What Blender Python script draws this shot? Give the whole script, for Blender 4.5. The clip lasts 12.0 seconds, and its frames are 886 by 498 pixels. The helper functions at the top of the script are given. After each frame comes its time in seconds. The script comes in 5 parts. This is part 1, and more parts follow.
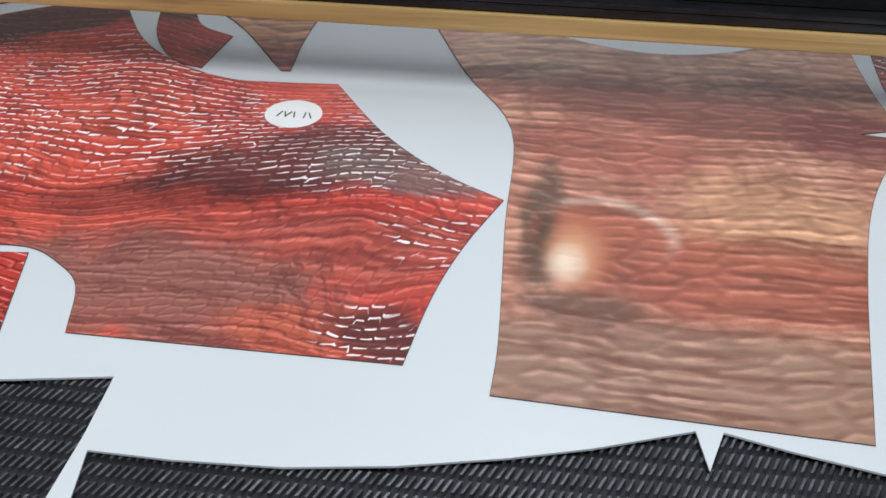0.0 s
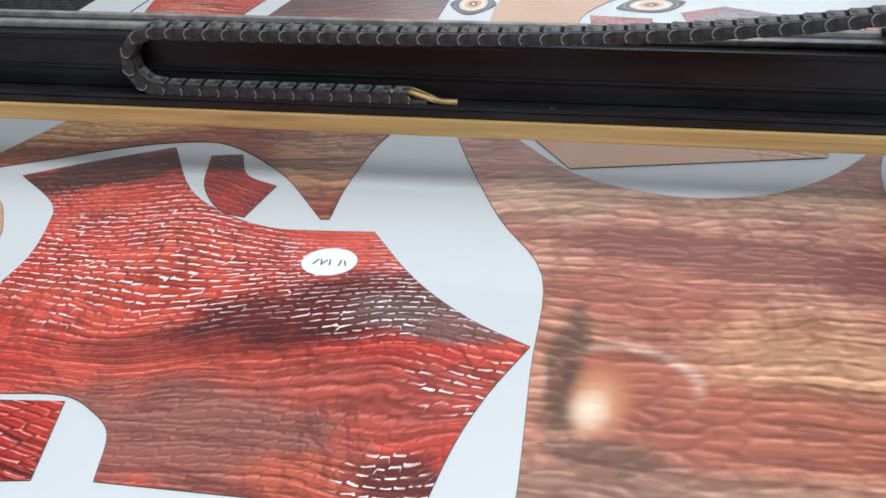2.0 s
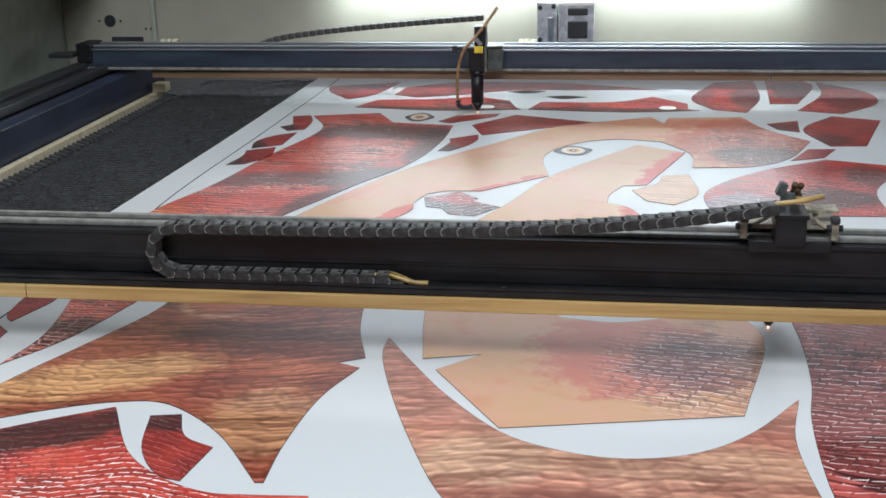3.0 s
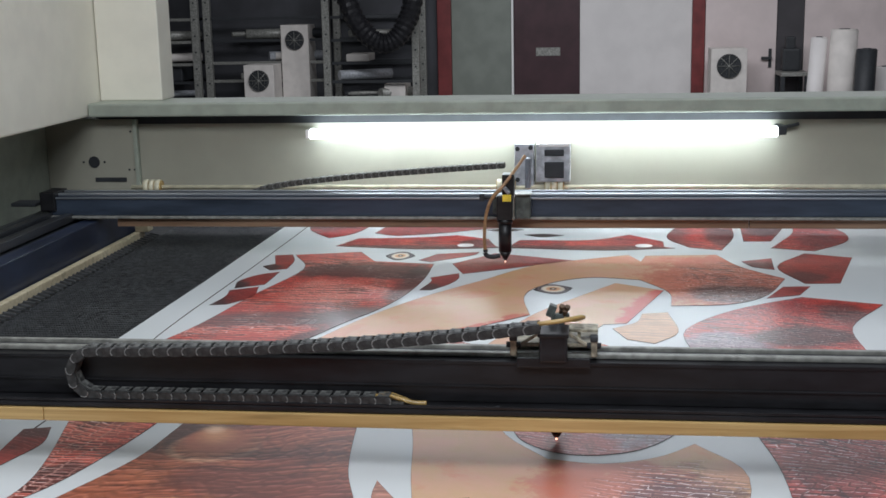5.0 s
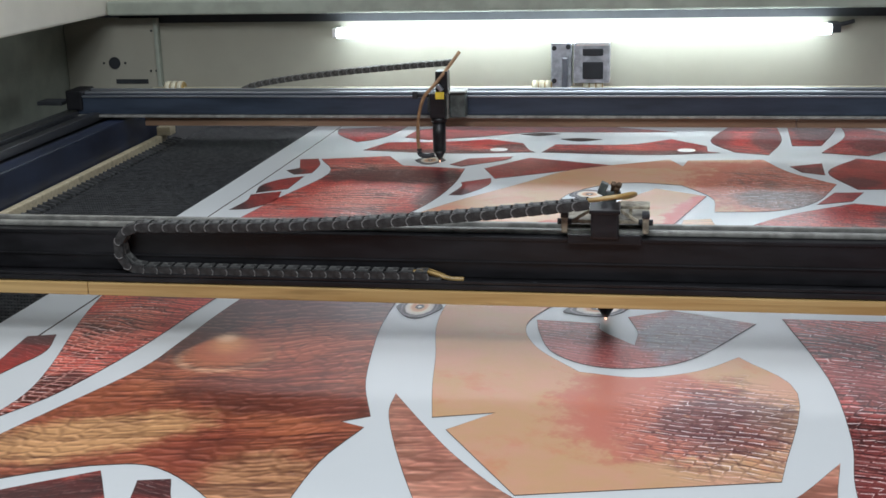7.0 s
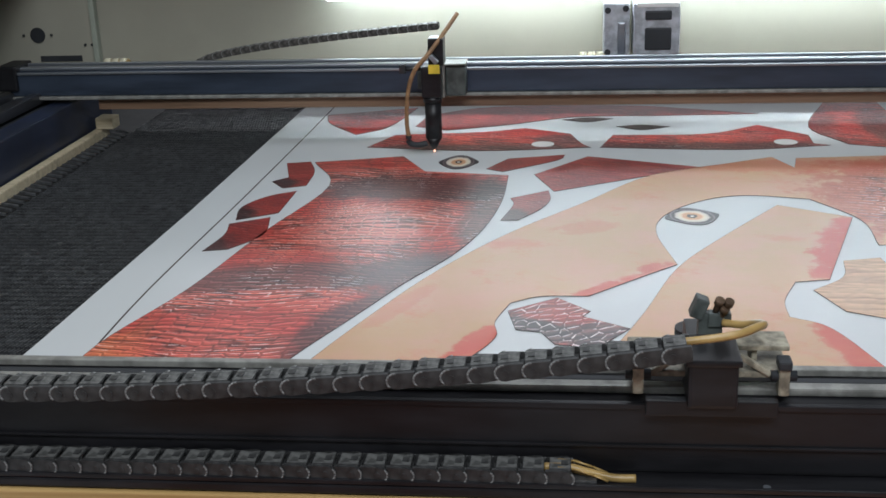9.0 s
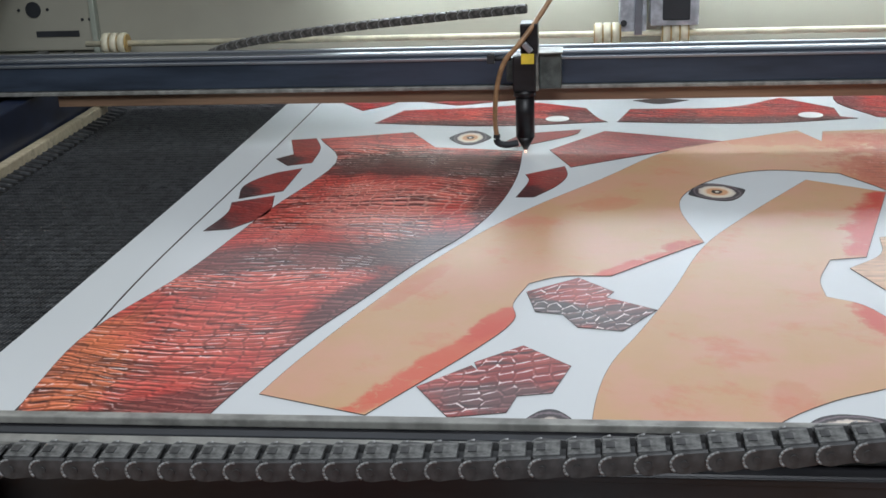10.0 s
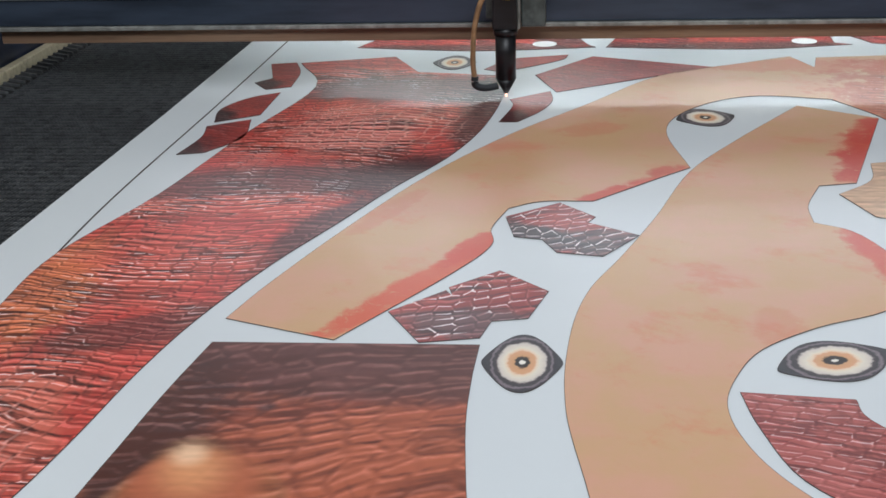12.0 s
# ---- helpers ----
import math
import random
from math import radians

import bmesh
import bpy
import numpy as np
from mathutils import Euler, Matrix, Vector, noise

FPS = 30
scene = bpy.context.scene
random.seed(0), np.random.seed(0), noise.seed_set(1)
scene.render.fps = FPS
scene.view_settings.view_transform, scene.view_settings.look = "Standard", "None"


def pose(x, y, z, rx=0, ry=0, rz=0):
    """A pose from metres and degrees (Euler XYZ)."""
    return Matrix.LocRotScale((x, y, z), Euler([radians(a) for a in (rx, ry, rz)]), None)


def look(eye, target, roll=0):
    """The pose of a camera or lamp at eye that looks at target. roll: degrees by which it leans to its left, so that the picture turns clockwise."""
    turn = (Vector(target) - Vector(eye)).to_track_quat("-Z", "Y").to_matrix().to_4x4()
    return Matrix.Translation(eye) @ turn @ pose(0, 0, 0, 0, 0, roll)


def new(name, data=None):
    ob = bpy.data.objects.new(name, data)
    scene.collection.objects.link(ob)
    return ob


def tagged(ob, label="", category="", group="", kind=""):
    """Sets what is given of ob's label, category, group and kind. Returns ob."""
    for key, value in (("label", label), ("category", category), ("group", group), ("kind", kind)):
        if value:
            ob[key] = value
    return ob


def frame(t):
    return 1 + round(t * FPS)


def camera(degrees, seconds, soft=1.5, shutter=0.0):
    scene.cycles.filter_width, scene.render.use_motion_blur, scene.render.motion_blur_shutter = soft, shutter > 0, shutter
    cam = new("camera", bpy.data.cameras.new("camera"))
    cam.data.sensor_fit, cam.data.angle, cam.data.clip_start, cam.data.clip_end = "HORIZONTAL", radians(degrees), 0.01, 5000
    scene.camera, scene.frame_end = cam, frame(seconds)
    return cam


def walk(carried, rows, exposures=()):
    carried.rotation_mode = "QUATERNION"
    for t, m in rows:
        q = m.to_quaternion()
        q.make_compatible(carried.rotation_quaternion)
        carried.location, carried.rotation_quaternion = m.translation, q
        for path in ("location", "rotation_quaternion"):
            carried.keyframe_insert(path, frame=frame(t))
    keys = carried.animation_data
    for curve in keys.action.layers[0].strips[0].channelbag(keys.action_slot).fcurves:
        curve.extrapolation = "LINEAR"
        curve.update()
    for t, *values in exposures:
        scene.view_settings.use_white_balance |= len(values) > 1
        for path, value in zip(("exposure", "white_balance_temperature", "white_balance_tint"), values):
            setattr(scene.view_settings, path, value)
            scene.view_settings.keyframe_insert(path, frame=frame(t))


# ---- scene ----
cam = camera(40.2, 12.0, soft=1.6)
PATH = [
    (0, (0.086, -0.18, 0.508), (-0.122, 1.458, -0.62), 0.5),
    (0.5, (0.076, -0.187, 0.518), (-0.214, 1.452, -0.59), -0.6),
    (1, (0.081, -0.185, 0.519), (-0.254, 1.459, -0.57), -1.3),
    (1.5, (0.099, -0.179, 0.515), (-0.254, 1.507, -0.5), -1.9),
    (2, (0.127, -0.179, 0.526), (-0.223, 1.55, -0.416), -2.1),
    (2.5, (0.137, -0.185, 0.563), (-0.158, 1.62, -0.246), -1.5),
    (3, (0.152, -0.202, 0.588), (-0.132, 1.68, -0.028), -1.2),
    (3.3, (0.132, -0.198, 0.601), (-0.115, 1.714, 0.067), -0.5),
    (3.5, (0.138, -0.203, 0.608), (-0.111, 1.72, 0.117), -0.8),
    (3.7, (0.141, -0.208, 0.613), (-0.105, 1.724, 0.159), -0.8),
    (5.5, (0.136, -0.225, 0.603), (-0.108, 1.718, 0.197), -1.2),
    (6, (0.137, -0.2, 0.593), (-0.116, 1.732, 0.143), -0.8),
    (6.5, (0.147, -0.179, 0.576), (-0.142, 1.732, 0.065), -0.9),
    (6.7, (0.151, -0.161, 0.56), (-0.158, 1.745, 0.039), -1.3),
    (8.3, (-0.047, 0.339, 0.615), (-0.281, 2.21, -0.051), -2.2),
    (8.5, (-0.079, 0.414, 0.583), (-0.298, 2.293, -0.067), -2.1),
    (9, (-0.117, 0.531, 0.541), (-0.332, 2.413, -0.099), -1.9),
    (9.5, (-0.132, 0.553, 0.542), (-0.349, 2.424, -0.132), -2.2),
    (10, (-0.136, 0.605, 0.51), (-0.36, 2.477, -0.157), -2.3),
    (10.5, (-0.137, 0.719, 0.46), (-0.343, 2.606, -0.171), -2.1),
    (11, (-0.129, 0.651, 0.483), (-0.343, 2.524, -0.185), -2.0),
    (11.5, (-0.118, 0.628, 0.492), (-0.347, 2.483, -0.221), -2.3),
    (12, (-0.12, 0.64, 0.481), (-0.336, 2.476, -0.283), -2.0),
]
walk(cam, [(t, look(e, g, r)) for t, e, g, r in PATH], exposures=((0, 0.32), (1.5, 0.43), (2.5, 0.54), (3.6, 0.32), (6.7, 0.30), (8.5, 0.14), (9.5, 0.26), (10.5, 0.39), (11.5, 0.48), (12, 0.31)))

# ---------- world and light ----------
world = bpy.data.worlds.new("workshop_air")
scene.world = world
world.use_nodes = True
bg = world.node_tree.nodes["Background"]
bg.inputs["Color"].default_value = (0.80, 0.88, 1.0, 1)
bg.inputs["Strength"].default_value = 0.25


def area(name, m, sx, sy, watts, colour=(1, 1, 1)):
    d = bpy.data.lights.new(name, "AREA")
    d.shape, d.size, d.size_y, d.energy, d.color = "RECTANGLE", sx, sy, watts, colour
    ob = new(name, d)
    ob.matrix_world = m
    return ob


# rows of workshop ceiling lamps, above and behind the operator's side
area("ceiling_lamp_front", look((0.1, -0.6, 2.3), (0, 0.6, 0)), 2.4, 0.9, 60, (0.885, 0.932, 1.0))
area("ceiling_lamp_mid", look((0.1, 1.7, 2.5), (0, 1.7, 0)), 2.4, 0.5, 24, (0.85, 0.91, 1.0))
area("ceiling_lamp_back", look((0, 8.0, 2.5), (0, 8.4, 0)), 6.0, 1.5, 165, (0.90, 0.93, 1.0))


# ---------- materials ----------
class Nodes:
    def __init__(self, name, rough=0.5, metal=0.0, spec=0.5):
        self.m = bpy.data.materials.new(name)
        self.m.use_nodes = True
        self.t = self.m.node_tree
        self.b = self.t.nodes["Principled BSDF"]
        self.b.inputs["Roughness"].default_value = rough
        self.b.inputs["Metallic"].default_value = metal
        self.b.inputs["Specular IOR Level"].default_value = spec

    def n(self, kind, operation="", use_clamp=False, interpolation_type="", data_type="", blend_type="", vector_type="", feature="", wave_type="", bands_direction=""):
        x = self.t.nodes.new(kind)
        if operation:
            x.operation = operation
        if use_clamp:
            x.use_clamp = True
        if interpolation_type:
            x.interpolation_type = interpolation_type
        if data_type:
            x.data_type = data_type
        if blend_type:
            x.blend_type = blend_type
        if vector_type:
            x.vector_type = vector_type
        if feature:
            x.feature = feature
        if wave_type:
            x.wave_type, x.bands_direction = wave_type, bands_direction
        return x

    def l(self, a, b):
        self.t.links.new(a, b)

    def math(self, op, a, b=0.0, clamp=False):
        x = self.n("ShaderNodeMath", operation=op, use_clamp=clamp)
        for i, v in enumerate((a, b)):
            if isinstance(v, (int, float)):
                x.inputs[i].default_value = v
            else:
                self.l(v, x.inputs[i])
        return x.outputs[0]

    def ramp(self, v, lo, hi):
        x = self.n("ShaderNodeMapRange", interpolation_type="SMOOTHSTEP")
        self.l(v, x.inputs[0])
        x.inputs[1].default_value, x.inputs[2].default_value = lo, hi
        return x.outputs[0]

    def mix(self, f, a, b, blend="MIX"):
        x = self.n("ShaderNodeMix", data_type="RGBA", blend_type=blend)
        for i, v in ((0, f), (6, a), (7, b)):
            if isinstance(v, (int, float)):
                x.inputs[i].default_value = v
            elif isinstance(v, tuple):
                x.inputs[i].default_value = (*v, 1)
            else:
                self.l(v, x.inputs[i])
        return x.outputs[2]

    def coords(self, scale=(1, 1, 1), turn=0, shift=(0, 0, 0)):
        c = self.n("ShaderNodeTexCoord").outputs["Object"]
        m = self.n("ShaderNodeMapping", vector_type="POINT")
        m.inputs["Location"].default_value = shift
        m.inputs["Rotation"].default_value = (0, 0, radians(turn))
        m.inputs["Scale"].default_value = scale
        self.l(c, m.inputs[0])
        return m.outputs[0]

    def noise(self, v, scale, detail=4, rough=0.55, distortion=0.0):
        x = self.n("ShaderNodeTexNoise")
        x.inputs["Scale"].default_value = scale
        x.inputs["Detail"].default_value = detail
        x.inputs["Roughness"].default_value = rough
        x.inputs["Distortion"].default_value = distortion
        self.l(v, x.inputs["Vector"])
        return x.outputs["Fac"]

    def bump(self, h, strength, dist):
        x = self.n("ShaderNodeBump")
        x.inputs["Strength"].default_value, x.inputs["Distance"].default_value = strength, dist
        self.l(h, x.inputs["Height"])
        self.l(x.outputs[0], self.b.inputs["Normal"])

    def colour(self, c):
        if isinstance(c, tuple):
            self.b.inputs["Base Color"].default_value = (*c, 1)
        else:
            self.l(c, self.b.inputs["Base Color"])
        return self.m


def plain(name, colour, rough=0.5, metal=0.0, var=0.15, scale=30, bump=0.0, spec=0.5, stretch=(1, 1, 1)):
    """A worn surface: two scales of tone, a little uneven gloss and relief."""
    k = Nodes(name, rough, metal, spec)
    v = k.coords(stretch)
    fine, broad = k.noise(v, scale, 6), k.noise(v, scale * 0.13, 3)
    lo = tuple(c * (1 - var * 1.6) for c in colour)
    hi = tuple(min(1, c * (1 + var)) for c in colour)
    c = k.mix(k.ramp(fine, 0.3, 0.7), lo, hi)
    c = k.mix(k.math("MULTIPLY", k.ramp(broad, 0.35, 0.7), 0.5), c, tuple(c0 * (1 - var) for c0 in colour))
    k.l(k.math("ADD", k.math("MULTIPLY", fine, 0.16), rough - 0.08), k.b.inputs["Roughness"])
    if bump:
        k.bump(fine, bump, 0.002)
    return k.colour(c)


def wood(name, a, b, rough=0.45):
    k = Nodes(name, rough)
    v = k.coords((1.2, 40, 40))
    g = k.noise(v, 3.0, 6, 0.6, 0.6)
    c = k.mix(k.ramp(g, 0.3, 0.72), a, b)
    stain = k.noise(k.coords((3, 30, 30)), 1.7, 3)
    c = k.mix(k.math("MULTIPLY", k.ramp(stain, 0.56, 0.7), 0.45), c, tuple(x * 0.45 for x in a))
    k.bump(g, 0.2, 0.001)
    return k.colour(c)


def cloth_gloss(k):
    """The weave and the satin gloss of the printed cloth."""
    w = k.noise(k.coords((1, 1, 1)), 900, 2)
    broad = k.noise(k.coords((1, 3, 1)), 5, 3)
    k.bump(k.math("ADD", k.math("MULTIPLY", w, 0.15), broad), 0.10, 0.004)
    k.b.inputs["Roughness"].default_value = 0.35
    k.b.inputs["Specular IOR Level"].default_value = 0.42


def white_cloth():
    k = Nodes("white_cloth")
    n = k.noise(k.coords(), 3, 4)
    cloth_gloss(k)
    return k.colour(k.mix(n, (0.585, 0.615, 0.62), (0.65, 0.68, 0.685)))


def skin(name, base, second, zones=(), turn=0, row=0.009, cross=58, lines=0.8, glint=0.0, tone=(0.10, 0.02, 0.02), flow=0.07, broad=5.0, pale=0.45, scaly=None, soft=0.0, thick=0.0, weave=0.7, bare=0.36, long=1.8, ragged=0.32, lit=(), net=(), calm=None):
    """Printed hide: two base tones, zones of other tone, flowing rows of scales with dark creases, crest lights and white glints, and long wrinkles across them.
    row: metres from scale to scale across the rows. zones: (x, y, rx, ry, turn, colour, weight) in metres on the table; a weight below 0 has a crisp edge.
    lit: (x, y, rx, ry, turn) where the glints gather; net: the same, with a pale net of scale edges; calm: a smooth spot."""
    k = Nodes(name)
    p = k.coords()
    nz = k.n("ShaderNodeTexNoise")
    nz.inputs["Scale"].default_value, nz.inputs["Detail"].default_value = 3.6, 1.5
    k.l(p, nz.inputs["Vector"])
    off = k.n("ShaderNodeVectorMath", operation="MULTIPLY_ADD")
    k.l(nz.outputs["Color"], off.inputs[0])
    off.inputs[1].default_value = (flow, flow, 0)
    k.l(p, off.inputs[2])
    # a small shake makes the edges of the scales irregular
    nf = k.n("ShaderNodeTexNoise")
    nf.inputs["Scale"].default_value, nf.inputs["Detail"].default_value = 0.45 / row, 3
    k.l(p, nf.inputs["Vector"])
    shake = k.n("ShaderNodeVectorMath", operation="MULTIPLY_ADD")
    k.l(nf.outputs["Color"], shake.inputs[0])
    shake.inputs[1].default_value = (row * 0.55, row * 0.55, 0)
    k.l(off.outputs[0], shake.inputs[2])

    def turned(angle, scale=(1, 1, 0), shift=(0, 0, 0), lean=0.0):
        """The shaken plane turned by an angle, leaned sideways, scaled and shifted."""
        tr = k.n("ShaderNodeMapping")
        tr.inputs["Rotation"].default_value = (0, 0, radians(angle))
        k.l(shake.outputs[0], tr.inputs[0])
        v = tr.outputs[0]
        if lean:
            sep, com = k.n("ShaderNodeSeparateXYZ"), k.n("ShaderNodeCombineXYZ")
            k.l(v, sep.inputs[0])
            k.l(k.math("ADD", sep.outputs[0], k.math("MULTIPLY", sep.outputs[1], lean)), com.inputs[0])
            k.l(sep.outputs[1], com.inputs[1])
            v = com.outputs[0]
        mp = k.n("ShaderNodeMapping")
        mp.inputs["Scale"].default_value = scale
        mp.inputs["Location"].default_value = shift
        k.l(v, mp.inputs[0])
        return mp.outputs[0]

    def zone_mask(x, y, rx, ry, a):
        m = k.n("ShaderNodeMapping", vector_type="TEXTURE")
        m.inputs["Location"].default_value = (x, y, 0)
        m.inputs["Rotation"].default_value = (0, 0, radians(a))
        m.inputs["Scale"].default_value = (rx, ry, 1)
        k.l(p, m.inputs[0])
        d = k.n("ShaderNodeVectorMath", operation="LENGTH")
        k.l(m.outputs[0], d.inputs[0])
        return d.outputs["Value"]

    c = k.mix(k.ramp(k.noise(p, broad, 5, 0.6), 0.35, 0.68), base, second)
    wob0 = k.math("MULTIPLY", k.math("SUBTRACT", k.noise(p, 20, 6, 0.68), 0.5), 1.3)
    speck = k.noise(p, 42, 6, 0.7, 0.6)
    for x, y, rx, ry, a, col, wt in zones:
        if wt >= 0:
            f = k.math("SUBTRACT", 1.0, k.ramp(k.math("ADD", zone_mask(x, y, rx, ry, a), wob0), 0.6, 1.15))
            if scaly and col is not INK:
                f = k.math("MULTIPLY", f, k.ramp(k.math("ADD", speck, k.math("MULTIPLY", f, 0.30)), 0.55, 0.74))
            c = k.mix(k.math("MULTIPLY", f, wt), c, col)
        else:
            f = k.math("SUBTRACT", 1.0, k.ramp(k.math("ADD", zone_mask(x, y, rx, ry, a), k.math("MULTIPLY", wob0, 0.15)), 0.1 if rx < 0.04 else 0.74, 1.0))
            c = k.mix(k.math("MULTIPLY", f, -wt), c, col)
    here = 1.0
    if calm:
        here = k.math("ADD", k.math("MULTIPLY", k.ramp(zone_mask(*calm), 0.6, 1.15), 0.85), 0.15)
    if scaly:
        here = k.math("SUBTRACT", 1.0, k.ramp(k.math("ADD", zone_mask(*scaly), k.math("MULTIPLY", wob0, 0.5)), 0.5, 1.05))
        c = k.mix(k.math("MULTIPLY", k.ramp(k.noise(turned(35, (1, 1.3, 0)), 9, 7, 0.72), 0.52, 0.68), 0.42), c, (0.62, 0.17, 0.09))

    def height(up):
        """Relief of the hide, shifted across the rows by a part of a row: scales, and long wrinkles."""
        v = k.n("ShaderNodeTexVoronoi", feature="DISTANCE_TO_EDGE")
        v.voronoi_dimensions = "2D"
        v.inputs["Scale"].default_value = 1.0
        v.inputs["Randomness"].default_value = ragged
        k.l(turned(turn, (1 / (row * long), 1 / row, 0), (0, up, 0), -1 / math.tan(radians(cross))), v.inputs["Vector"])
        n1 = k.noise(turned(turn + 4, (1 / (row * 22), 1 / (row * 2.6), 0), (3, up / 2.6, 0)), 1.0, 3, 0.6)
        n2 = k.noise(turned(turn + cross, (1 / (row * 11), 1 / (row * 4.0), 0), (7, up / 4.0, 0)), 1.0, 3, 0.6)
        r1 = k.math("ABSOLUTE", k.math("SUBTRACT", n1, 0.5))
        r2 = k.math("ABSOLUTE", k.math("SUBTRACT", n2, 0.5))
        return v.outputs["Distance"], k.ramp(r1, 0.0, 0.055 + soft * 0.05), k.ramp(r2, 0.0, 0.05 + soft * 0.05)

    if lines > 0.1:
        d0, w0, x0 = height(0.0)
        d1, w1, x1 = height(0.30)
        cell0, cell1 = k.ramp(d0, 0.0, 0.13 + soft * 0.16), k.ramp(d1, 0.0, 0.13 + soft * 0.16)
        patch = k.math("MULTIPLY", k.ramp(k.noise(p, 9, 4, 0.6), 0.34, 0.60), here)
        patch2 = k.math("MULTIPLY", k.ramp(k.noise(p, 7, 4, 0.6), 0.60, 0.40), here)
        lift = k.math("ADD", k.math("SUBTRACT", cell0, cell1), k.math("MULTIPLY", k.math("SUBTRACT", w0, w1), 0.9))
        grain = k.math("ADD", k.math("MULTIPLY", k.ramp(k.noise(turned(turn, (1, 2.5, 0)), 0.8 / row, 4, 0.65), 0.32, 0.62), 0.7), 0.3)
        # creases between scales, long wrinkles, and wrinkles across
        c = k.mix(k.math("MULTIPLY", k.math("MULTIPLY", k.math("SUBTRACT", 1.0, cell0), 0.50 * lines * (1 - 0.45 * soft)), k.math("MULTIPLY", k.math("ADD", k.math("MULTIPLY", patch2, 0.7), 0.3), here)), c, tone)
        c = k.mix(k.math("MULTIPLY", k.math("MULTIPLY", k.math("SUBTRACT", 1.0, w0), min(1.0, lines * 1.05)), patch), c, tone)
        c = k.mix(k.math("MULTIPLY", k.math("MULTIPLY", k.math("SUBTRACT", 1.0, x0), lines * weave), patch2), c, tone)
        # side away from the light, and crests
        c = k.mix(k.math("MULTIPLY", k.math("MULTIPLY", k.math("MULTIPLY", lift, -0.75 * lines, True), grain), here), c, tone)
        crest = k.mix(1.0, k.mix(1.0, c, (1.35, 1.4, 1.4), "MULTIPLY"), (0.13, 0.065, 0.058), "ADD")
        c = k.mix(k.math("MULTIPLY", k.math("MULTIPLY", k.math("MULTIPLY", lift, pale * 1.5, True), grain), here), c, crest)
        if glint:
            flick = k.math("MULTIPLY", k.math("SUBTRACT", k.noise(p, 0.7 / row, 3), 0.5), 2.6)
            dash = k.ramp(k.math("ADD", k.math("SUBTRACT", cell0, cell1), flick), 0.62 - thick * 2, 0.92 - thick * 2)
            where = k.math("MULTIPLY", k.ramp(k.noise(p, 9, 5, 0.65), bare, bare + 0.14), here)
            if lit:
                near_lit = 0.0
                for spot in lit:
                    near_lit = k.math("MAXIMUM", near_lit, k.math("SUBTRACT", 1.0, k.ramp(k.math("ADD", zone_mask(*spot), k.math("MULTIPLY", wob0, 0.4)), 0.7, 1.1)))
                where = k.math("MULTIPLY", where, near_lit)
            c = k.mix(k.math("MULTIPLY", k.math("MULTIPLY", dash, where), glint, True), c, (0.95, 0.84, 0.82))
        for spot in net:
            f = k.math("SUBTRACT", 1.0, k.ramp(k.math("ADD", zone_mask(*spot), k.math("MULTIPLY", wob0, 0.5)), 0.6, 1.1))
            line = k.math("SUBTRACT", 1.0, k.ramp(d1, 0.03, 0.13))
            c = k.mix(k.math("MULTIPLY", k.math("MULTIPLY", line, f), k.math("MULTIPLY", grain, 0.5)), c, (0.88, 0.46, 0.38))
    else:
        c = k.mix(k.math("MULTIPLY", k.ramp(k.noise(turned(turn, (1, 4, 0)), 12, 5), 0.5, 0.75), 0.25), c, tone)
    cloth_gloss(k)
    return k.colour(c)


RED, RED2 = (0.45, 0.022, 0.018), (0.68, 0.085, 0.05)
PEACH, PEACH2 = (0.57, 0.34, 0.175), (0.62, 0.325, 0.215)
BROWN, BROWN2 = (0.27, 0.055, 0.03), (0.42, 0.125, 0.055)
INK, GREY = (0.022, 0.015, 0.017), (0.14, 0.11, 0.10)
BLUSH = (0.58, 0.095, 0.06)

M_CLOTH = white_cloth()
M_CUT = plain("scorched_cut_edge", (0.075, 0.055, 0.048), 0.8)
M_BLACK = plain("black_anodised_aluminium", (0.012, 0.012, 0.014), 0.38, 0.0, 0.3, 60, spec=0.4, stretch=(0.3, 1, 1))
M_BLUE = plain("slate_blue_anodised_aluminium", (0.05, 0.068, 0.10), 0.36, 0.3, 0.25, 30, stretch=(0.15, 1, 1))
M_RAIL = plain("oiled_dark_rail", (0.10, 0.105, 0.115), 0.3, 0.7, 0.12, 20, stretch=(1, 0.03, 1))
M_STEEL = plain("ground_steel_rail", (0.36, 0.385, 0.42), 0.34, 0.85, 0.06, 50, stretch=(0.1, 1, 1))
M_DULL = plain("dull_grey_metal", (0.30, 0.30, 0.275), 0.45, 0.3, 0.25, 60)
M_CHAIN = plain("dusty_black_plastic", (0.046, 0.047, 0.047), 0.5, 0.0, 0.45, 120, 0.15)
M_DUST = plain("dust_grey_plastic", (0.25, 0.255, 0.25), 0.6, 0.0, 0.5, 150)
M_BAR = plain("dusty_cross_bar", (0.135, 0.138, 0.132), 0.6, 0.0, 0.5, 150)
M_BEIGE = plain("dusty_beige_coat", (0.36, 0.33, 0.25), 0.5, 0.1, 0.4, 90)
# dusty chain plastic with the haze over the far gantry mixed into the colour
M_HAZE = plain("dusty_hazed_plastic", (0.105, 0.10, 0.088), 0.55, 0.0, 0.6, 160, 0.15)
M_WOOD = wood("pale_bamboo_strip", (0.40, 0.25, 0.09), (0.58, 0.40, 0.17))
M_WOOD2 = wood("brown_wood_strip", (0.20, 0.12, 0.075), (0.30, 0.19, 0.12))
M_BOARD = wood("cream_wood_edge", (0.50, 0.42, 0.27), (0.64, 0.56, 0.40))
M_CREAM = plain("cream_powder_coat", (0.35, 0.34, 0.275), 0.5, 0, 0.025, 14, 0.05)
